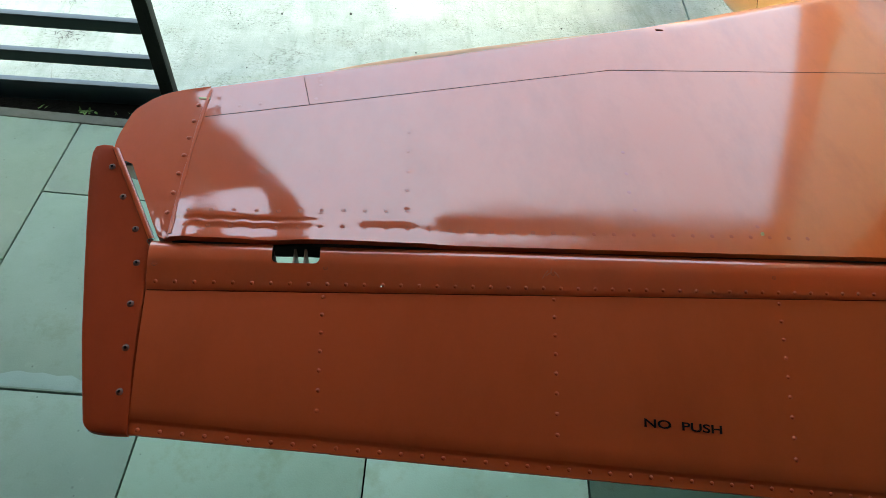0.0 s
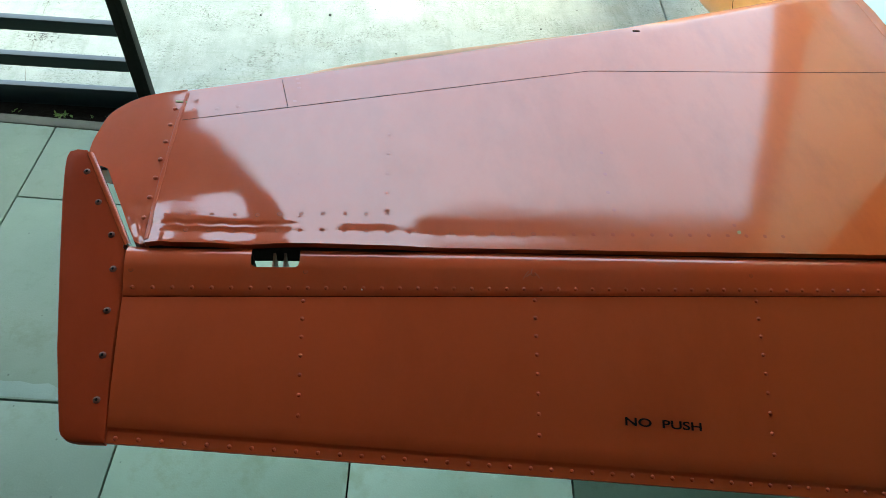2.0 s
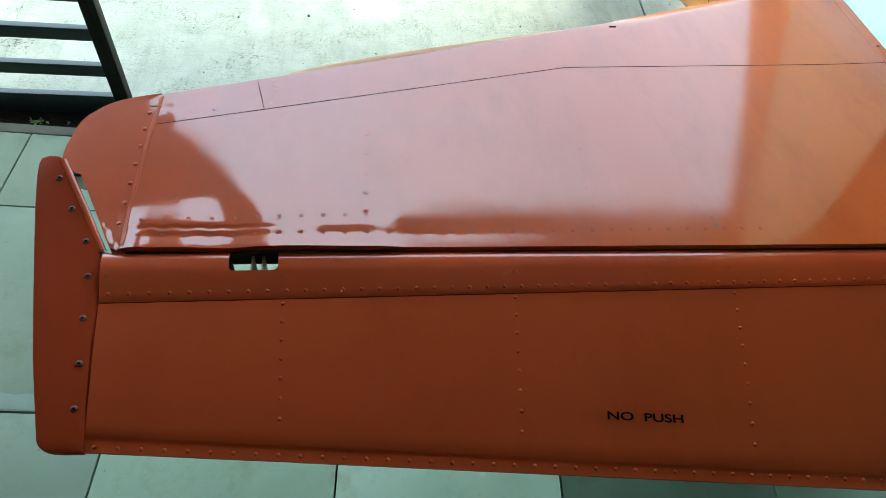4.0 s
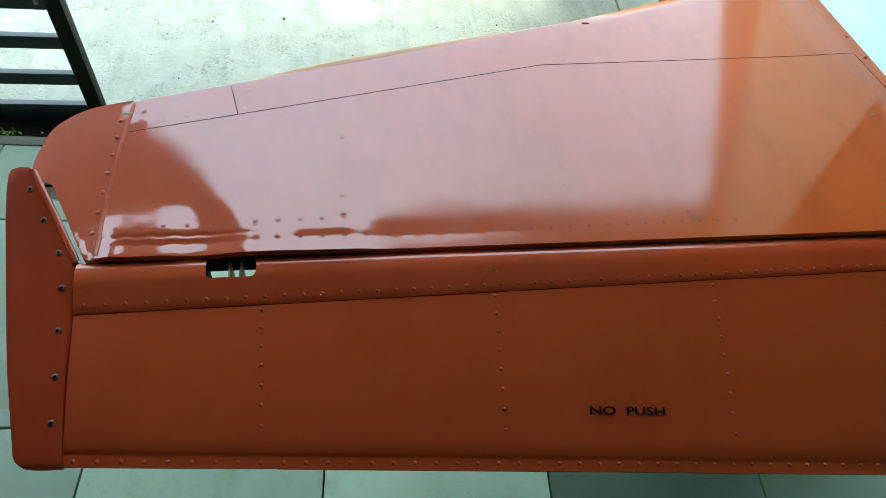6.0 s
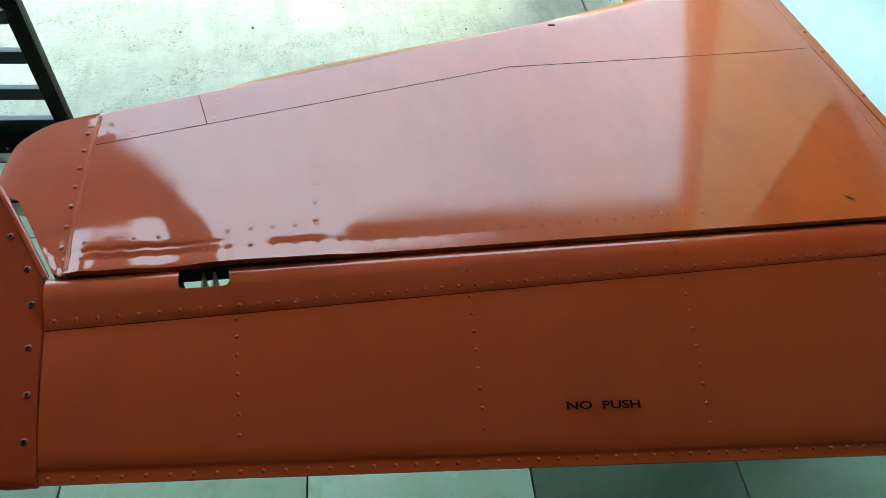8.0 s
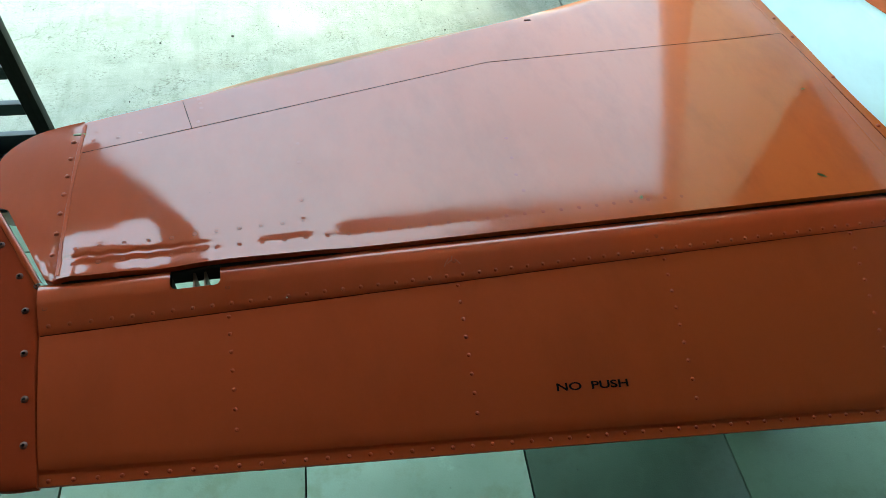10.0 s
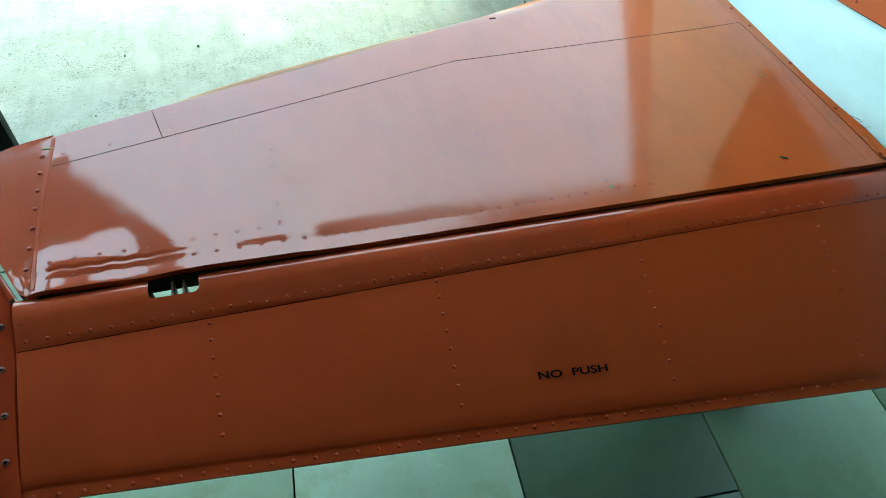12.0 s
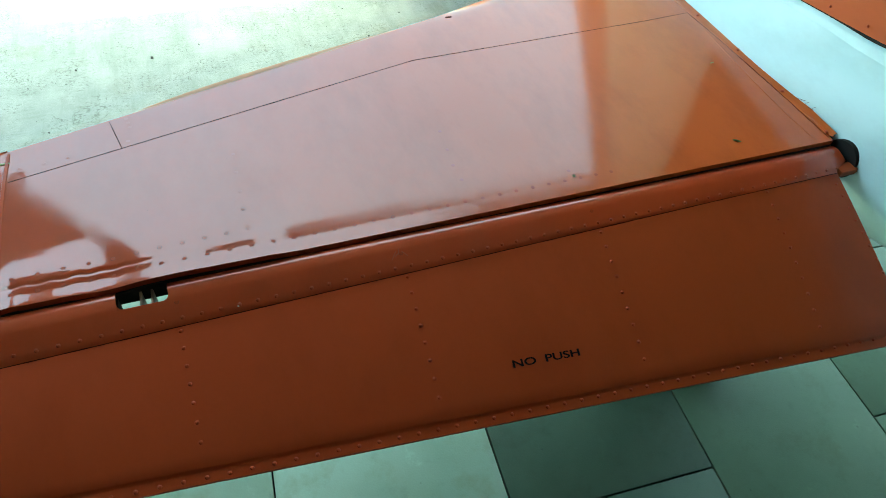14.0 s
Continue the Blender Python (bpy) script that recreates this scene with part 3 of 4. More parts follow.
def elev_left(y):
    return 0.156 + 0.010 * (-0.02 - y) / 0.28


def elev_right(y):
    if y > -0.085:
        return 1.811
    return 1.772 - 0.035 * (-0.10 - y) / 0.2


def taper(x):
    """The nose skin grows narrower towards the root."""
    return 0.0062 * min(1.0, max(0.0, (x - 0.156) / 1.3))


def belly(x, y):
    """The riveted skin between nose seam and trailing edge is slightly convex."""
    k = (-0.0972 - y) / (-0.0972 - trailing(x) - 0.0205)
    return 0.016 * k * (1 - k) if 0.0 < k < 1.0 else 0.0


def nose_hump(y):
    keys = [(-0.30, 0.0), (-0.0966, 0.0), (-0.0956, 0.0009), (-0.085, 0.0020), (-0.07, 0.0029), (-0.06, 0.0033), (-0.056, 0.0034), (-0.0525, 0.0034), (-0.047, 0.0031), (-0.042, 0.0023), (-0.035, -0.0004), (-0.029, -0.0048), (-0.024, -0.0095), (0.1, -0.018)]
    for (a, p), (b, q) in zip(keys, keys[1:]):
        if y <= b:
            return p + (q - p) * max(0.0, y - a) / (b - a)
    return -0.018


def nose_lift(x, y):
    """The nose rides higher towards the outer end, where the gap closes up."""
    return (0.0010 + 0.0065 * (1 - min(1.0, max(0.0, (x - 0.156) / 1.655)))) * ease(-0.100, -0.045, y)


CUT = (0.342, 0.416, -0.0525)
bm = bmesh.new()
NOSE = [(-0.028, -0.040), (-0.0215, -0.027), (-0.0195, -0.018), (-0.0205, -0.0125), (-0.0235, -0.0075), (-0.029, -0.0030), (-0.035, 0.0000), (-0.042, 0.0025)]
xs_e = sorted(list(np.linspace(0.156, 1.811, 150)) + [CUT[0], CUT[1]])
rows = []
for f in xs_e:
    row = []
    g = (f - 0.156) / (1.811 - 0.156)
    te = trailing(f)
    secs = [("n", a, b) for a, b in NOSE] + [("s", k) for k in (-0.0525, -0.056, -0.06, -0.07, -0.085, -0.0956, -0.0966)] + [("t", 0.105 + 0.735 * k / 12) for k in range(13)] + [("t", k) for k in (0.88, 0.92, 0.96, 1.0)] + [("b", k / 6) for k in range(7)]
    for s in secs:
        if s[0] == "n":
            y, up = s[1] + 0.003 * (1 - g), s[2]
        elif s[0] == "s":
            y, up = s[1] + (taper(f) if s[1] < -0.09 else 0.0), nose_hump(s[1])
        else:
            if s[0] == "t":
                k = s[1]
                y, up = (-0.0972 + taper(f) + (te + 0.0205 + 0.0972 - taper(f)) * (k - 0.105) / 0.735, 0.0) if k < 0.85 else {0.88: (te + 0.0192, -0.0008), 0.92: (te + 0.0165, -0.0028), 0.96: (te + 0.0145, -0.0032), 1.0: (te, -0.0028)}[k]
            else:
                k = 1 - s[1]
                y = -0.03 + (te + 0.03) * k
                up = -0.0075 - 0.05 * (1 - k)
        if abs(f - CUT[0]) < 1e-6 or abs(f - CUT[1]) < 1e-6:
            x = f
        else:
            lo, hi = elev_left(y), elev_right(y)
            x = lo + g * (hi - lo)
            if CUT[0] - 0.03 < f < CUT[1] + 0.03:
                x = f
        sag = belly(x, y) + (0.0004 * noise.noise(Vector((x * 4.2, y * 7.0, 7.7))) if up == 0.0 and te + 0.03 < y < -0.1 else 0.0) if s[0] == "t" else 0.0
        row.append((x, y, elev_z(x, y) + up + sag + nose_lift(x, y) * (s[0] != "b")))
    rows.append(row)


def in_cut(i, j):
    return CUT[0] - 1e-6 <= xs_e[i] and xs_e[i + 1] <= CUT[1] + 1e-6 and (j < 9 or j > 35)


grid_faces(bm, rows, in_cut)
elevator = plane_part("elevator", bm, ORANGE_WORN, label="drooped orange elevator with riveted ribs", angle=50)
elevator.data.materials.append(NOSE_LIT)
for f in elevator.data.polygons:
    if f.center.y > -0.0970 + taper(f.center.x + 1.94) and f.center.z > elev_z(0, f.center.y) - 0.03:
        f.material_index = 1

# near-black walls paint the shade inside the hinge cut-out; then the hinge brackets
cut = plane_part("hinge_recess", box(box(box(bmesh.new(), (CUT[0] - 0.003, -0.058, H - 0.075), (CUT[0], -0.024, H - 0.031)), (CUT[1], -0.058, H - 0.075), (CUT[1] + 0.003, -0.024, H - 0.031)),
                 (CUT[0], -0.060, H - 0.060), (CUT[1], -0.0565, H - 0.034)), RECESS_BLACK, label="hinge cut-out walls with shade put into their near-black")
for x0 in (0.3735, 0.390):
    bm = bmesh.new()
    box(bm, (x0, -0.060, H - 0.070), (x0 + 0.004, -0.022, H - 0.026), 0.001)
    plane_part("hinge_bracket", bm, STEEL, label="dull brown steel hinge bracket")
bm = bmesh.new()
bmesh.ops.create_cone(bm, cap_ends=True, segments=14, radius1=0.006, radius2=0.006, depth=0.03,
                      matrix=Matrix.Translation((0.384, -0.048, H - 0.045)) @ Matrix.Rotation(radians(90), 4, "Y"))
plane_part("hinge_bolt", bm, STEEL)


for x0, sgn in ((CUT[0], 1), (CUT[1], -1)):
    bm = bmesh.new()
    r, y0 = 0.009, CUT[2] - 0.0036
    pts = [(x0, y0)] + [(x0 + sgn * r * (1 - math.sin(a)), y0 + r * (1 - math.cos(a))) for a in [math.pi / 2 * k / 6 for k in range(7)]]
    tops = [bm.verts.new((offset(x), y, elev_z(x, y) + nose_hump(y) + nose_lift(x, y) + 0.0002)) for x, y in pts]
    lows = [bm.verts.new((v.co.x, v.co.y, v.co.z - 0.003)) for v in tops]
    bm.faces.new(tops)
    for k in range(len(pts)):
        bm.faces.new((tops[k], tops[(k + 1) % len(pts)], lows[(k + 1) % len(pts)], lows[k]))
    part("corner_fillet", bm, ORANGE_WORN, elevator, smooth=False)


def elev_strip(points, width, lift, jitter=0.0):
    return ribbon(points, width, lift, elev_z, jitter)


# overlapping nose skin: its edge, and the step along the trailing edge
part("panel_seam", elev_strip([(0.160, -0.0974), (0.8, -0.0974 + taper(0.8)), (1.456, -0.0912), (1.775, -0.0912)], 0.0014, 0.0006, 0.5), SEAM, elevator)
n_row = 57
for i in range(n_row):
    x = 0.172 + 0.02865 * i
    y = -0.0855 + 0.004 * (i / n_row)
    stud("rivet", RIVET, elevator, x, y, elev_z(x, y) + nose_hump(y) + nose_lift(x, y), TILT)
for x0, x1, y0, y1, cnt in ((0.424, 0.425, -0.104, -0.270, 7), (0.790, 0.779, -0.101, -0.303, 8), (1.173, 1.147, -0.101, -0.338, 9), (1.575, 1.523, -0.097, -0.374, 10), (1.752, 1.722, -0.115, -0.40, 11)):
    for i in range(cnt):
        k = i / (cnt - 1)
        x, y = x0 + (x1 - x0) * k, y0 + (y1 - y0) * k
        stud("rivet", RIVET, elevator, x, y, elev_z(x, y) + belly(x, y), TILT)
for i in range(50):
    x = 0.178 + 0.0308 * i
    y = trailing(x) + 0.0075
    stud("rivet", RIVET, elevator, x, y, elev_z(x, y) - 0.0030, TILT)
for x, y in ((0.334, -0.040), (0.426, -0.040), (0.168, -0.04), (0.168, -0.062), (0.426, -0.062), (0.79, -0.062), (0.79, -0.035), (1.17, -0.06)):
    stud("rivet", FLAT_RIVET, elevator, x, y, elev_z(x, y) + nose_hump(y) + nose_lift(x, y) - (0.0007 if y > -0.041 else 0), TILT)
for x in (1.79, 1.8):
    stud("rivet", RIVET, elevator, x, -0.078, elev_z(x, -0.078), TILT)

# a paint chip on a rivet, and pale scuffs on the nose skin
bm = bmesh.new()
bmesh.ops.create_cone(bm, cap_ends=True, segments=8, radius1=0.0016, radius2=0.0012, depth=0.0006)
chip = part("paint_chip", bm, CHIP, elevator, "tiny bare white chip in the paint")
chip.matrix_basis = Matrix.Translation((offset(0.5135), -0.0868, elev_z(0, -0.0868) + nose_hump(-0.0868) + nose_lift(0.5135, -0.0868) + 0.0012))
for x, y, ang, ln in ((0.772, -0.070, 0.9, 0.016), (0.778, -0.066, 0.5, 0.011), (0.800, -0.068, 2.3, 0.012), (0.786, -0.061, 1.2, 0.008)):
    bm = ribbon([(x, y), (x + 0.5 * ln * math.cos(ang), y + 0.5 * ln * math.sin(ang) + 0.001), (x + ln * math.cos(ang), y + ln * math.sin(ang))], 0.0011, 0.00012,
                lambda a, b: elev_z(a, b) + nose_hump(b) + nose_lift(a, b) + 0.0001, 0.8)
    part("scuff", bm, SCUFF, elevator)

# horn balance at the outer end: an overlapping cap
horn_out = [(0.165, -0.3005), (0.140, -0.2995), (0.127, -0.2982), (0.118, -0.2963), (0.1115, -0.2935), (0.107, -0.2895), (0.1035, -0.283), (0.0805, -0.172), (0.0645, -0.071), (0.0525, 0.010), (0.0465, 0.056), (0.042, 0.104),
            (0.0415, 0.124), (0.0445, 0.134), (0.056, 0.138), (0.071, 0.1365), (0.077, 0.130)]
horn_in = [(0.165, -0.3005), (0.1645, -0.27), (0.1643, -0.262), (0.1640, -0.25), (0.1636, -0.24), (0.1632, -0.23), (0.1625, -0.215), (0.159, -0.14), (0.1565, -0.08), (0.154, -0.018), (0.1375, 0.016), (0.112, 0.064),
           (0.100, 0.087), (0.094, 0.098), (0.088, 0.110), (0.083, 0.120), (0.077, 0.130)]


def horn_rows():
    rows = []
    for (ax, ay), (bx, by) in zip(horn_out, horn_in):
        row = []
        for t, up in ((0, -0.030), (0, -0.0020), (0.012, -0.0006), (0.03, 0.0003), (0.2, 0.0014), (0.5, 0.0022), (0.8, 0.0022), (0.95, 0.0018), (0.985, 0.0), (1, -0.003), (1, -0.035)):
            x, y = ax + (bx - ax) * t, ay + (by - ay) * t
            thin = 0.35 + 0.65 * ease(-0.30, -0.05, y)
            row.append((x, y, elev_z(x, y) + (up * thin if up < 0 else up) + 0.004 * ease(0.0, 0.13, y)))
        rows.append(row)
    return rows


bm = bmesh.new()
hr = horn_rows()
grid_faces(bm, hr)
bmesh.ops.remove_doubles(bm, verts=bm.verts, dist=0.0002)
horn = plane_part("horn_balance", bm, HORN_PAINT, label="orange horn balance tip with dark screws", angle=28)
for x, y in ((0.0775, 0.098), (0.102, 0.0485), (0.129, -0.0035), (0.1395, -0.0575), (0.141, -0.120), (0.145, -0.184), (0.147, -0.245)):
    stud("screw", TIP_SCREW, horn, x, y, elev_z(x, y) + 0.0022 + 0.004 * ease(0.0, 0.13, y), TILT)
stud("screw", TIP_SCREW, horn, 0.152, -0.021, elev_z(0, -0.021), TILT)

# added lip, tilted so that the horn's inner edge reads as lit
bm = bmesh.new()
rows = []
for k in range(13):
    t = k / 12
    x, y = 0.077 + 0.078 * t, 0.131 - 0.149 * t
    z = elev_z(x, y) + 0.0024 + 0.004 * ease(0.0, 0.13, y)
    rows.append([(x - 0.0045 + a, y - 0.0025 + 0.5 * a, z + b) for a, b in ((0.0, -0.0006), (0.001, 0.0012), (0.004, 0.0014), (0.0075, -0.0010), (0.0085, -0.004), (0.0088, -0.030))])
grid_faces(bm, rows)
plane_part("horn_flange", bm, ORANGE, label="tilted orange lip that catches light along the horn balance")

# inner end: torque tube bracket, and a black disc painting the opening's shade
bm = bmesh.new()
box(bm, (1.780, -0.0975, H - 0.052), (1.853, -0.068, H - 0.0335), 0.008)
plane_part("torque_tube_cover", bm, ORANGE_WORN)
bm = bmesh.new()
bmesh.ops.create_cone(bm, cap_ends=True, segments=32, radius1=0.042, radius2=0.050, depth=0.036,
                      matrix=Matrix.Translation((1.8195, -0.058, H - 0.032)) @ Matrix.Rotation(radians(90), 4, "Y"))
plane_part("tail_opening", bm, RECESS_BLACK, label="black disc standing for the torque tube opening")

# stencil
cu = bpy.data.curves.new("stencil", "FONT")
cu.body, cu.size, cu.space_word, cu.offset = "NO PUSH", 0.0165, 2.0, 0.00035
tmp = bpy.data.objects.new("stencil_source", cu)
scene.collection.objects.link(tmp)
bpy.context.view_layer.update()
me = bpy.data.meshes.new_from_object(tmp.evaluated_get(bpy.context.evaluated_depsgraph_get()))
bpy.data.objects.remove(tmp)
co = np.array([v.co[:] for v in me.vertices])
w0, w1 = co[:, 0].min(), co[:, 0].max()
h0, h1 = co[:, 1].min(), co[:, 1].max()
me.transform(Matrix.Diagonal((0.122 / (w1 - w0), 0.0128 / (h1 - h0), 1, 1)) @ Matrix.Translation((-w0, -h0, 0)))
me.materials.clear()
me.materials.append(INK)
stencil = new("stencil", me)
stencil.parent = elevator
stencil.matrix_basis = Matrix.Translation((offset(0.9135), -0.2925, elev_z(0, -0.2925) + belly(0.96, -0.2925) + 0.0012)) @ Matrix.Rotation(TILT, 4, "X") @ Matrix.Rotation(radians(-5.3), 4, "Z")
tagged(stencil, "black stencilled warning NO PUSH")

# the elevator assembly hangs a finger's width behind and nearly flush with the tailplane
HANG = BACK @ Matrix.Translation((0.0078, -0.0099, 0.0255)) @ Matrix.Diagonal((0.985, 0.985, 0.985, 1)) @ BACK.inverted()
for ob in [o for o in aircraft.children if o.name.split(".")[0] in ("elevator", "horn_balance", "horn_flange", "hinge_recess", "hinge_bracket", "hinge_bolt", "torque_tube_cover")]:
    ob.matrix_basis = HANG @ ob.matrix_basis

# ---- fuselage and fin ----
def fus(y):
    """Half width, half height and centre height of the fuselage at y."""
    keys = [(-1.2, 0.03, 0.10, 0.88), (-0.6, 0.090, 0.25, 0.86), (0.0, 0.142, 0.216, 0.845), (0.12, 0.150, 0.202, 0.842), (0.45, 0.158, 0.180, 0.83), (0.75, 0.165, 0.25, 0.80), (1.1, 0.23, 0.31, 0.75), (1.45, 0.30, 0.335, 0.705), (2.2, 0.40, 0.42, 0.72), (3.4, 0.48, 0.55, 0.80), (5.0, 0.5, 0.6, 0.85)]
    for a, b in zip(keys, keys[1:]):
        if y <= b[0]:
            k = ease(0, 1, 0.5 + ((y - a[0]) / (b[0] - a[0]) - 0.5) * 0.999) * 0.35 + 0.65 * (y - a[0]) / (b[0] - a[0])
            return tuple(p + (q - p) * k for p, q in zip(a[1:], b[1:]))
    return keys[-1][1:]


def ring_at(y, grow=0.0):
    hw, hh, zc = fus(y)
    out = []
    for k in range(49):
        a = 2 * math.pi * k / 48
        c, s = math.cos(a), math.sin(a)
        e = 1.2 if s > 0 else 1.0
        up = 1.05 if s > 0 else 0.9 - 0.30 * ease(-0.02, -0.27, y)
        out.append(((hw + grow) * math.copysign(abs(c) ** e, c), y, zc + (hh + grow) * up * math.copysign(abs(s) ** e, s)))
    return out


def tube(y0, y1, steps, material, name, label, grow=0.0):
    bm = bmesh.new()
    grid_faces(bm, [ring_at(y0 + (y1 - y0) * k / steps, grow) for k in range(steps + 1)])
    bmesh.ops.remove_doubles(bm, verts=bm.verts, dist=0.00001)
    ends = [e for e in bm.edges if len(e.link_faces) == 1]
    bmesh.ops.contextual_create(bm, geom=ends)
    return part(name, bm, material, aircraft, label, angle=60)


tube(-1.2, 0.92, 60, WHITE, "tail_cone", "glossy white tail cone")
for y, z, ang, ln in ((0.096, 0.903, -0.3, 0.022), (0.080, 0.906, -0.9, 0.010), (0.066, 0.901, -0.2, 0.016), (0.060, 0.907, -1.0, 0.008)):
    bm = bmesh.new()
    rows = []
    for k in range(7):
        yy, zz = y + ln * math.cos(ang) * (k / 6 - 0.5), z + ln * math.sin(ang) * (k / 6 - 0.5)
        x = -(0.1383 + 0.025 * (yy - 0.08) - 0.30 * (zz - 0.902))
        wid = 0.0007 * (0.6 + abs(noise.noise(Vector((yy * 300, zz * 300, 1)))))
        rows.append([(x - 0.0008, yy, zz - wid), (x - 0.0011, yy, zz), (x - 0.0008, yy, zz + wid)])
    grid_faces(bm, rows)
    part("scratch", bm, GAP_SCRATCH, aircraft, "short dark scratch in the white paint")
tube(0.92, 2.4, 36, ORANGE_LIT, "fuselage_band", "orange painted fuselage band", 0.0008)
tube(2.4, 5.0, 20, WHITE, "fuselage", "white fuselage")
bm = bmesh.new()
grid_faces(bm, [ring_at(1.205, 0.0012), ring_at(1.2085, 0.0012)])
part("panel_seam", bm, SEAM, aircraft)


def fin_lead(z):
    if z > 1.342:
        return 1.166 - (z - 1.342) * 0.82
    return 1.166 + (1.342 - z) * 1.2


def fin_half(y, z):
    c = fin_lead(z) - y
    k = min(1.0, max(0.0, c / 0.35))
    return 0.036 * math.sqrt(max(0.0, 1 - (1 - k) ** 2)) * (1 - 0.35 * ease(1.2, 2.5, z)) * (1 - 0.7 * ease(0.2, -0.55, y))


def fin_panel(name, y_front, y_back, z_low, z_high, material, label, lift):
    return part(name, fin_mesh(y_front, y_back, z_low, z_high, lift), material, aircraft, label, angle=60)


def fin_mesh(y_front, y_back, z_low, z_high, lift):
    bm = bmesh.new()
    rows = []
    for i in range(25):
        v = i / 24
        row = []
        for side in (-1, 1):
            line = []
            for j in range(17):
                u = (j / 16) ** 1.5
                zb = z_low(0) if callable(z_low) else z_low
                z = zb + (z_high - zb) * v
                y = y_front(z) + (y_back(z) - y_front(z)) * u
                if callable(z_low):
                    z = z_low(y) + (z_high - z_low(y)) * v
                    y = y_front(z) + (y_back(z) - y_front(z)) * u
                line.append((side * (fin_half(y, z) + lift), y, z))
            row += line[::-1] if side < 0 else line
        rows.append(row)
    grid_faces(bm, rows)
    return bm


fin_panel("fin", lambda z: fin_lead(z), lambda z: -0.10, 0.98, 2.45, CREAM, "cream white vertical fin", 0.0)
fin_panel("fin_leading_edge", lambda z: fin_lead(z) - 0.0003, lambda z: 0.930 - (z - 1.31) * 0.63, 1.10, 2.46, FIN_ORANGE, "bright orange leading edge of the fin", 0.002)
rudder = fin_panel("rudder", lambda z: 0.45 - 0.05 * (z - 1.0), lambda z: -0.55, lambda y: 1.060 - 0.12 * y, 2.47, RUDDER_LIT, "orange rear fin and rudder with rivets", 0.006)
# dark strip laid on the fin to paint the shade of the gap
fin_panel("rudder_gap", lambda z: 0.475 - 0.05 * (z - 1.0), lambda z: 0.448 - 0.05 * (z - 1.0), 1.0, 2.46, GAP_SCRATCH, "dark strip for the shaded gap ahead of the rudder", 0.003)
bm = bmesh.new()
rows, gap = [], []
for k in range(40):
    y = 0.45 - 0.98 * k / 39
    zb = 1.060 - 0.12 * y
    rows.append([(-0.066, y, zb - 0.030), (-0.0625, y, zb - 0.018), (-0.0585, y, zb - 0.0105), (-0.055, y, zb - 0.0075), (-0.050, y, zb - 0.010), (-0.047, y, zb - 0.03)])
    gap.append([(-0.0500, y, zb - 0.016), (-0.041, y, zb - 0.008), (-0.039, y, zb + 0.002)])
grid_faces(bm, rows)
part("fin_fillet", bm, WHITE, aircraft, "white fillet lip below the rudder")
# black strip drawn for the shade under the rudder's edge
bm = bmesh.new()
grid_faces(bm, gap)
part("fin_gap", bm, RECESS_BLACK, aircraft, "black strip for the shaded gap below the rudder")
for k in range(9):
    y = 0.33 - 0.105 * k
    z = 1.060 - 0.12 * y + 0.017
    ob = new("rivet", RIVET)
    ob.parent = rudder
    ob.matrix_basis = Matrix.Translation((-(fin_half(y, z) + 0.006), y, z)) @ Matrix.Rotation(radians(-90), 4, "Y")

# ---- fence ----
fence = tagged(new("fence"), "black painted steel fence with square horizontal rails", "fence")
fence.matrix_basis = Matrix.Translation((-0.302, 1.318, 0)) @ Matrix.Rotation(radians(-1.5), 4, "Z")


def fence_bar(name, lo, hi, material=FENCE):
    return part(name, box(bmesh.new(), lo, hi, 0.003), material, fence)


for u in (0.0, -2.2):
    fence_bar("post", (u - 0.026, -0.020, -0.06), (u + 0.026, 0.018, 1.02), POST_PAINT)
for z, hgt in ((0.064, 0.085), (0.198, 0.047), (0.345, 0.047), (0.490, 0.047), (0.639, 0.047), (0.784, 0.047), (0.95, 0.05)):
    fence_bar("rail", (-2.17, -0.018, z - hgt), (-0.027, 0.008, z))

for u in (0.0, -2.2):
    fence_bar("flange", (u + 0.004, -0.0235, -0.05), (u + 0.026, -0.0202, 1.015), POST_PAINT)

# a dark cable looped over a rail beside the post, with a grey clip
lock_cable = tagged(new("lock_cable"), "dark looped cable with grey clip over a fence rail", "cable")
lock_cable.location = (-0.350, 1.306, 0.494)
for ox, rx, ry, tilt in ((-0.012, 0.034, 0.011, 0.25), (0.012, 0.026, 0.008, -0.15)):
    rows = []
    for k in range(29):
        a = 2 * math.pi * k / 28
        c = Vector((ox + rx * math.cos(a), ry * math.sin(a) - 0.004, 0.003 + 0.006 * tilt * math.cos(a) + 0.004 * math.sin(2 * a)))
        out = Vector((math.cos(a) / rx, math.sin(a) / ry, 0)).normalized()
        rows.append([tuple(c + out * 0.0030 * math.cos(b * math.pi / 3) + Vector((0, 0, 0.0030 * math.sin(b * math.pi / 3)))) for b in range(7)])
    bm = bmesh.new()
    grid_faces(bm, rows)
    bmesh.ops.remove_doubles(bm, verts=bm.verts, dist=0.0001)
    part("loop", bm, FENCE, lock_cable)
part("knot", box(bmesh.new(), (0.018, -0.020, -0.022), (0.036, -0.006, 0.006), 0.005), FENCE, lock_cable)
part("clip", box(bmesh.new(), (-0.003, -0.019, -0.026), (0.009, -0.008, 0.003), 0.003), CLIP_GREY, lock_cable, "small grey clip")

# ---- inferred roof, and unseen walls added to shade the place ----
bm = bmesh.new()
# outline drawn to suit the reflections; its west notch is added to admit light
poly = [(-2.35, -4.6), (10, -4.6), (10, 2.2), (-0.12, 2.2), (-0.25, 2.46), (-0.49, 2.77), (-0.72, 3.04), (-0.80, 3.14), (-0.83, 3.42), (-1.0, 3.42), (-1.5, 3.30), (-1.5, 0.6), (-2.35, 0.6)]
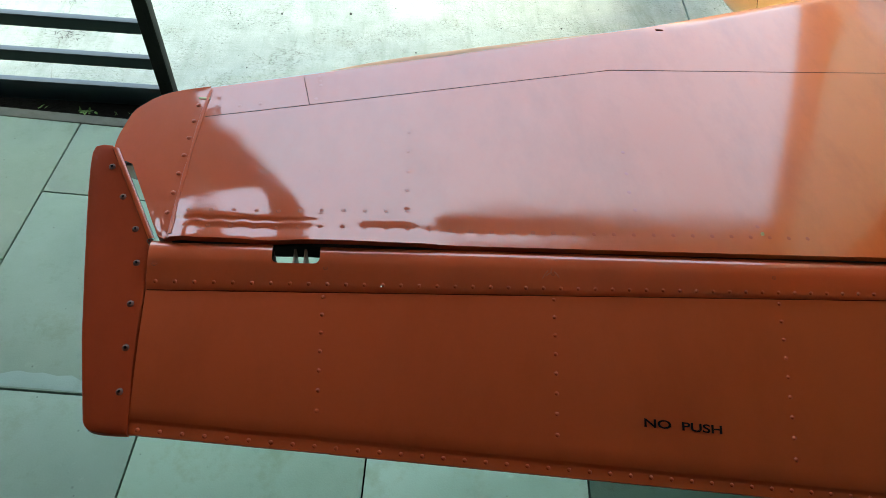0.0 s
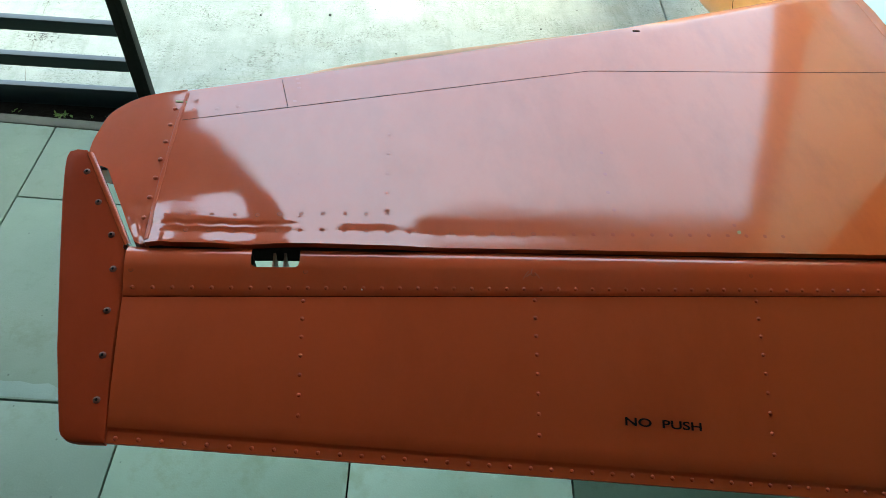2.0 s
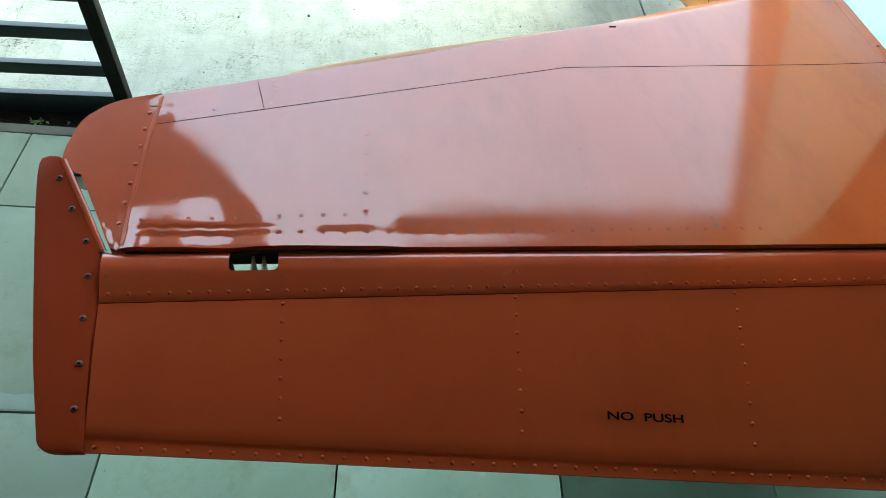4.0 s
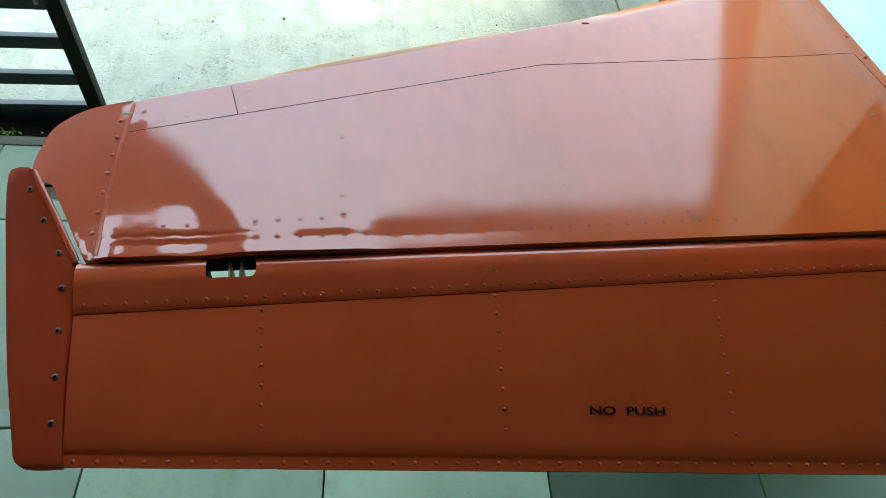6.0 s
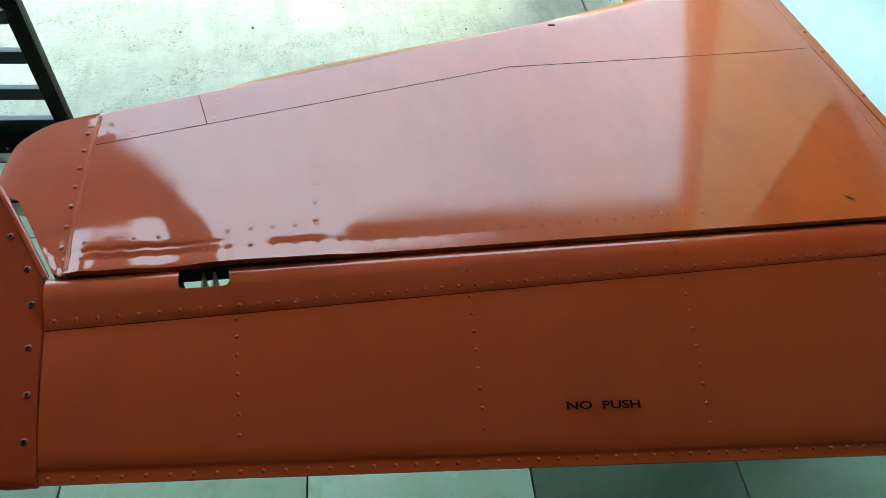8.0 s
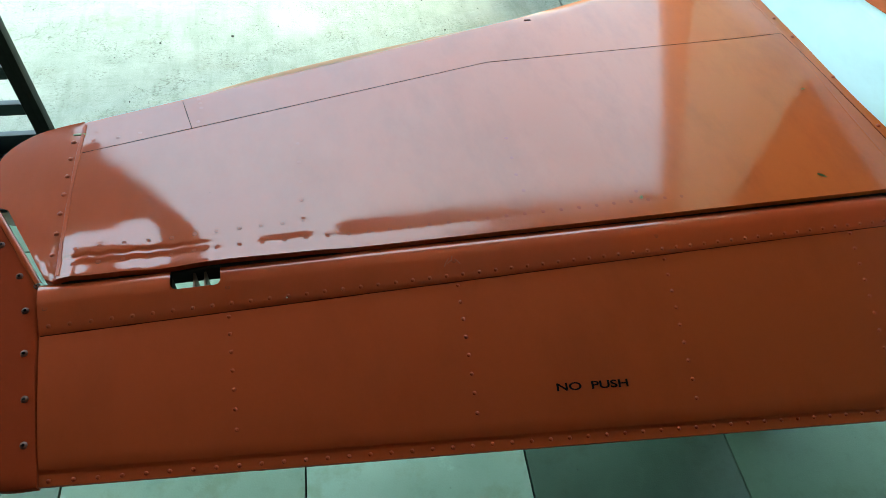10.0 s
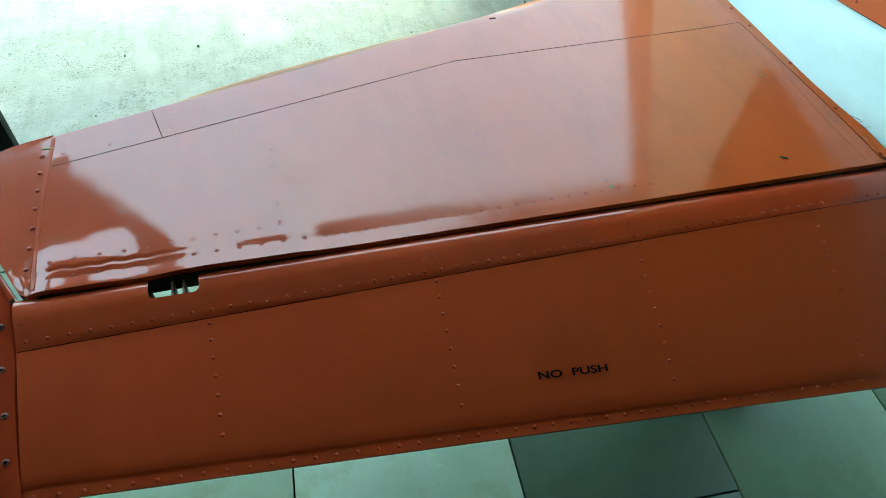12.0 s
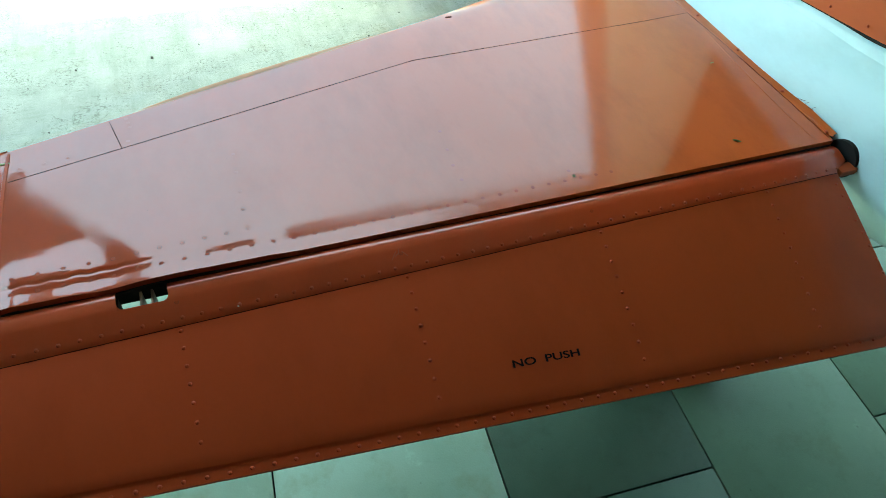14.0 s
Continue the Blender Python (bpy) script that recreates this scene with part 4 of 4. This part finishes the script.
lowv = [bm.verts.new((x, y, 3.4)) for x, y in poly]
topv = [bm.verts.new((x, y, 3.52)) for x, y in poly]
bm.faces.new(lowv)
bm.faces.new(topv)
for k in range(len(poly)):
    bm.faces.new((lowv[k], lowv[(k + 1) % len(poly)], topv[(k + 1) % len(poly)], topv[k]))
tagged(part("ceiling", bm, ROOF, smooth=False), "dark underside of the shelter roof", "roof", kind="structure")
bm = bmesh.new()
box(bm, (-2.35, -4.75, -0.07), (10, -4.6, 3.52))
tagged(part("added_wall_south", bm, WALL, smooth=False), "unseen plain wall added behind the aircraft", "wall", kind="structure")

# out of view, added to darken the left end
bm = bmesh.new()
box(bm, (-2.35, -4.6, -0.03), (-2.2, 1.2, 3.4))
tagged(part("added_wall_west", bm, WALL, smooth=False), "unseen plain wall added to hold off light from the west", "wall", kind="structure")

# ---- unseen stand added under the tail; its drum shades the paving ----
stand = tagged(new("support_stand"), "unseen dark stand added to support the tail and shade the paving", "stand")
stand.location = (1.79, 0.03, 0)
bm = bmesh.new()
bmesh.ops.create_cone(bm, cap_ends=True, segments=28, radius1=0.17, radius2=0.16, depth=0.22, matrix=Matrix.Translation((0, 0, 0.111)))
part("base_plate", bm, FENCE, stand)
bm = bmesh.new()
bmesh.ops.create_cone(bm, cap_ends=True, segments=20, radius1=0.06, radius2=0.04, depth=0.54, matrix=Matrix.Translation((0, 0, 0.33)))
part("post", bm, FENCE, stand)
bm = bmesh.new()
box(bm, (-0.05, -0.07, 0.60), (0.19, 0.07, 0.672), 0.008)
part("saddle", bm, FENCE, stand)

# ---- litter and weeds ----
def leaf_bm(bm, base, direction, length, width, droop):
    d = Vector(direction).normalized()
    side = d.cross(Vector((0, 0, 1)))
    side = side.normalized() if side.length > 0.01 else Vector((1, 0, 0))
    rows = []
    for k in range(5):
        t = k / 4
        w = width * math.sin(math.pi * (0.12 + 0.86 * t)) / 2
        c = Vector(base) + d * length * t - Vector((0, 0, droop * t * t))
        rows.append([c - side * w, c + Vector((0, 0, -0.15 * w)), c + side * w])
    grid_faces(bm, rows)


random.seed(4)
trench = [(-0.605, 1.262, 26, 0.022), (-0.44, 1.258, 10, 0.013), (-0.50, 1.262, 8, 0.012), (-0.78, 1.272, 6, 0.012), (-0.36, 1.250, 10, 0.014)]
for x, y, cnt, size in trench:
    bm = bmesh.new()
    for _ in range(cnt):
        a = random.uniform(0, 2 * math.pi)
        el = random.uniform(0.2, 1.3)
        leaf_bm(bm, (random.gauss(0, size * 0.5), random.gauss(0, size * 0.25), 0), (math.cos(a) * math.cos(el), math.sin(a) * math.cos(el), math.sin(el)),
                size * random.uniform(0.6, 1.5), size * random.uniform(0.15, 0.45), size * random.uniform(0.1, 0.6))
    w = tagged(part("weed", bm, LEAF, label="small green weed growing in the trench"), category="weed", group="weeds in the trench")
    w.location = (x, y, -0.029)

for x, y, cnt, size in ((-0.80, 1.69, 34, 0.036), (-0.845, 1.92, 20, 0.026), (-0.52, 1.60, 7, 0.022), (0.02, 1.84, 8, 0.024)):
    bm = bmesh.new()
    for _ in range(cnt):
        a = random.uniform(0, 2 * math.pi)
        leaf_bm(bm, (random.gauss(0, size * 0.8), random.gauss(0, size * 0.5), 0.002), (math.cos(a), math.sin(a), 0.15), size * random.uniform(0.25, 0.8), size * 0.09, 0.004)
    w = tagged(part("dry_twig", bm, PEBBLE, label="small dark dry twigs lying on concrete"), category="twig", kind="stuff")
    w.location = (x, y, 0.002)

bm = bmesh.new()
for _ in range(120):
    x, y = random.uniform(-1.2, 2.6), random.uniform(1.42, 3.4)
    r = random.choice((0.0015, 0.002, 0.002, 0.003, 0.004))
    rr = bmesh.ops.create_icosphere(bm, subdivisions=1, radius=r, matrix=Matrix.Translation((x, y, r * 0.35)))
    for v in rr["verts"]:
        v.co += Vector((random.uniform(-r, r) * 0.6, random.uniform(-r, r) * 0.4, 0))
for x, y, r in ((0.346, 1.958, 0.007), (0.044, 1.927, 0.005), (1.322, 1.944, 0.005)):
    bmesh.ops.create_icosphere(bm, subdivisions=1, radius=r, matrix=Matrix.Translation((x, y, r * 0.4)))
tagged(part("grit", bm, PEBBLE, smooth=False), "scattered dark grit and crumbs on the concrete", "grit", kind="stuff")

for name, material, x, y, ln, wd, ang, label in (
        ("leaf_scrap", DRY, 1.686, 0.284, 0.014, 0.005, 0.3, "tiny yellow leaf scrap lying on the tailplane"),
        ("leaf_scrap", LEAF, 1.556, 0.027, 0.020, 0.007, -0.6, "small green leaf scrap lying on the tailplane"),
        ("leaf_scrap", DRY, 1.160, 0.010, 0.010, 0.007, 0.9, "pale dry scrap lying on the tailplane")):
    bm = bmesh.new()
    leaf_bm(bm, (0, 0, 0), (math.cos(ang), math.sin(ang), 0.05), ln, wd, 0.001)
    bmesh.ops.solidify(bm, geom=bm.faces[:], thickness=0.0006)
    ob = tagged(part(name, bm, material, label=label), category="leaf", group="scraps on the tailplane")
    ob.location = (x, y, stab_top(x, y) + 0.0012)

# ---- paving slabs ----
paving = tagged(new("pavement"), "smooth grey-green paving slabs with dark open joints", "pavement", kind="structure")
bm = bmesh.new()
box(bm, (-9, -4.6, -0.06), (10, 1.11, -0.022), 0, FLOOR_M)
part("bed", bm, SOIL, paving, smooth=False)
kerb = tagged(new("kerb"), "worn narrow concrete kerb beside the weedy trench", "kerb", kind="structure")
for k in range(8):
    u0 = -2.83 + 1.2 * k
    slab_piece("kerbstone", u0, u0 + 1.196, 1.122, 1.166, KERB, kerb, 0.0, 0.06, 0.006)
cols = [-2.485, -1.885, -1.285, -0.682, -0.112, 0.490, 1.088, 1.693, 2.291, 2.891, 3.491]
shift = [0.5, 0.2, 0.5, 0.26, 0.42, 0.12, -0.256, 0.10, -0.238, 0.2, 0.4]
for i, u0 in enumerate(cols):
    u1 = cols[i + 1] if i + 1 < len(cols) else u0 + 0.6
    cuts = sorted(v for v in [shift[i] + 0.6 * k for k in range(-6, 4)] if -2.6 < v < 1.0)
    if i == 3:
        cuts = [-1.8, -1.2, -0.55, 0.088, 0.782]
    cuts = [-2.6] + cuts + [1.119]
    for v0, v1 in zip(cuts, cuts[1:]):
        if v1 - v0 < 0.06:
            continue
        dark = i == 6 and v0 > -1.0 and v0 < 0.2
        slab_piece("slab", u0 + 0.0025, u1 - 0.0025, v0 + 0.0025, v1 - 0.0025, TILE_DARK if dark else TILE_SHADED if i > 6 else TILE_LIT if i in (4, 5) else TILE, paving, random.uniform(-0.001, 0.001), 0.04, 0.0025)

# pale bluish patch along a slab's edge
bm = bmesh.new()
edge = []
for k in range(25):
    a = math.pi * k / 24
    u = -0.415 - 0.155 * math.cos(a)
    edge.append((u, 0.094 + 0.046 * math.sin(a) ** 0.7 * (1 + 0.35 * noise.noise(Vector((u * 18, 0.5, 2)))), 0.0016))
centre = bm.verts.new((-0.415, 0.096, 0.0016))
ring = [bm.verts.new(p) for p in edge]
for a, b in zip(ring, ring[1:]):
    bm.faces.new((centre, a, b))
bmesh.ops.transform(bm, matrix=FLOOR_M, verts=bm.verts)
part("cement_stain", bm, STAIN, paving, "thin pale bluish patch")
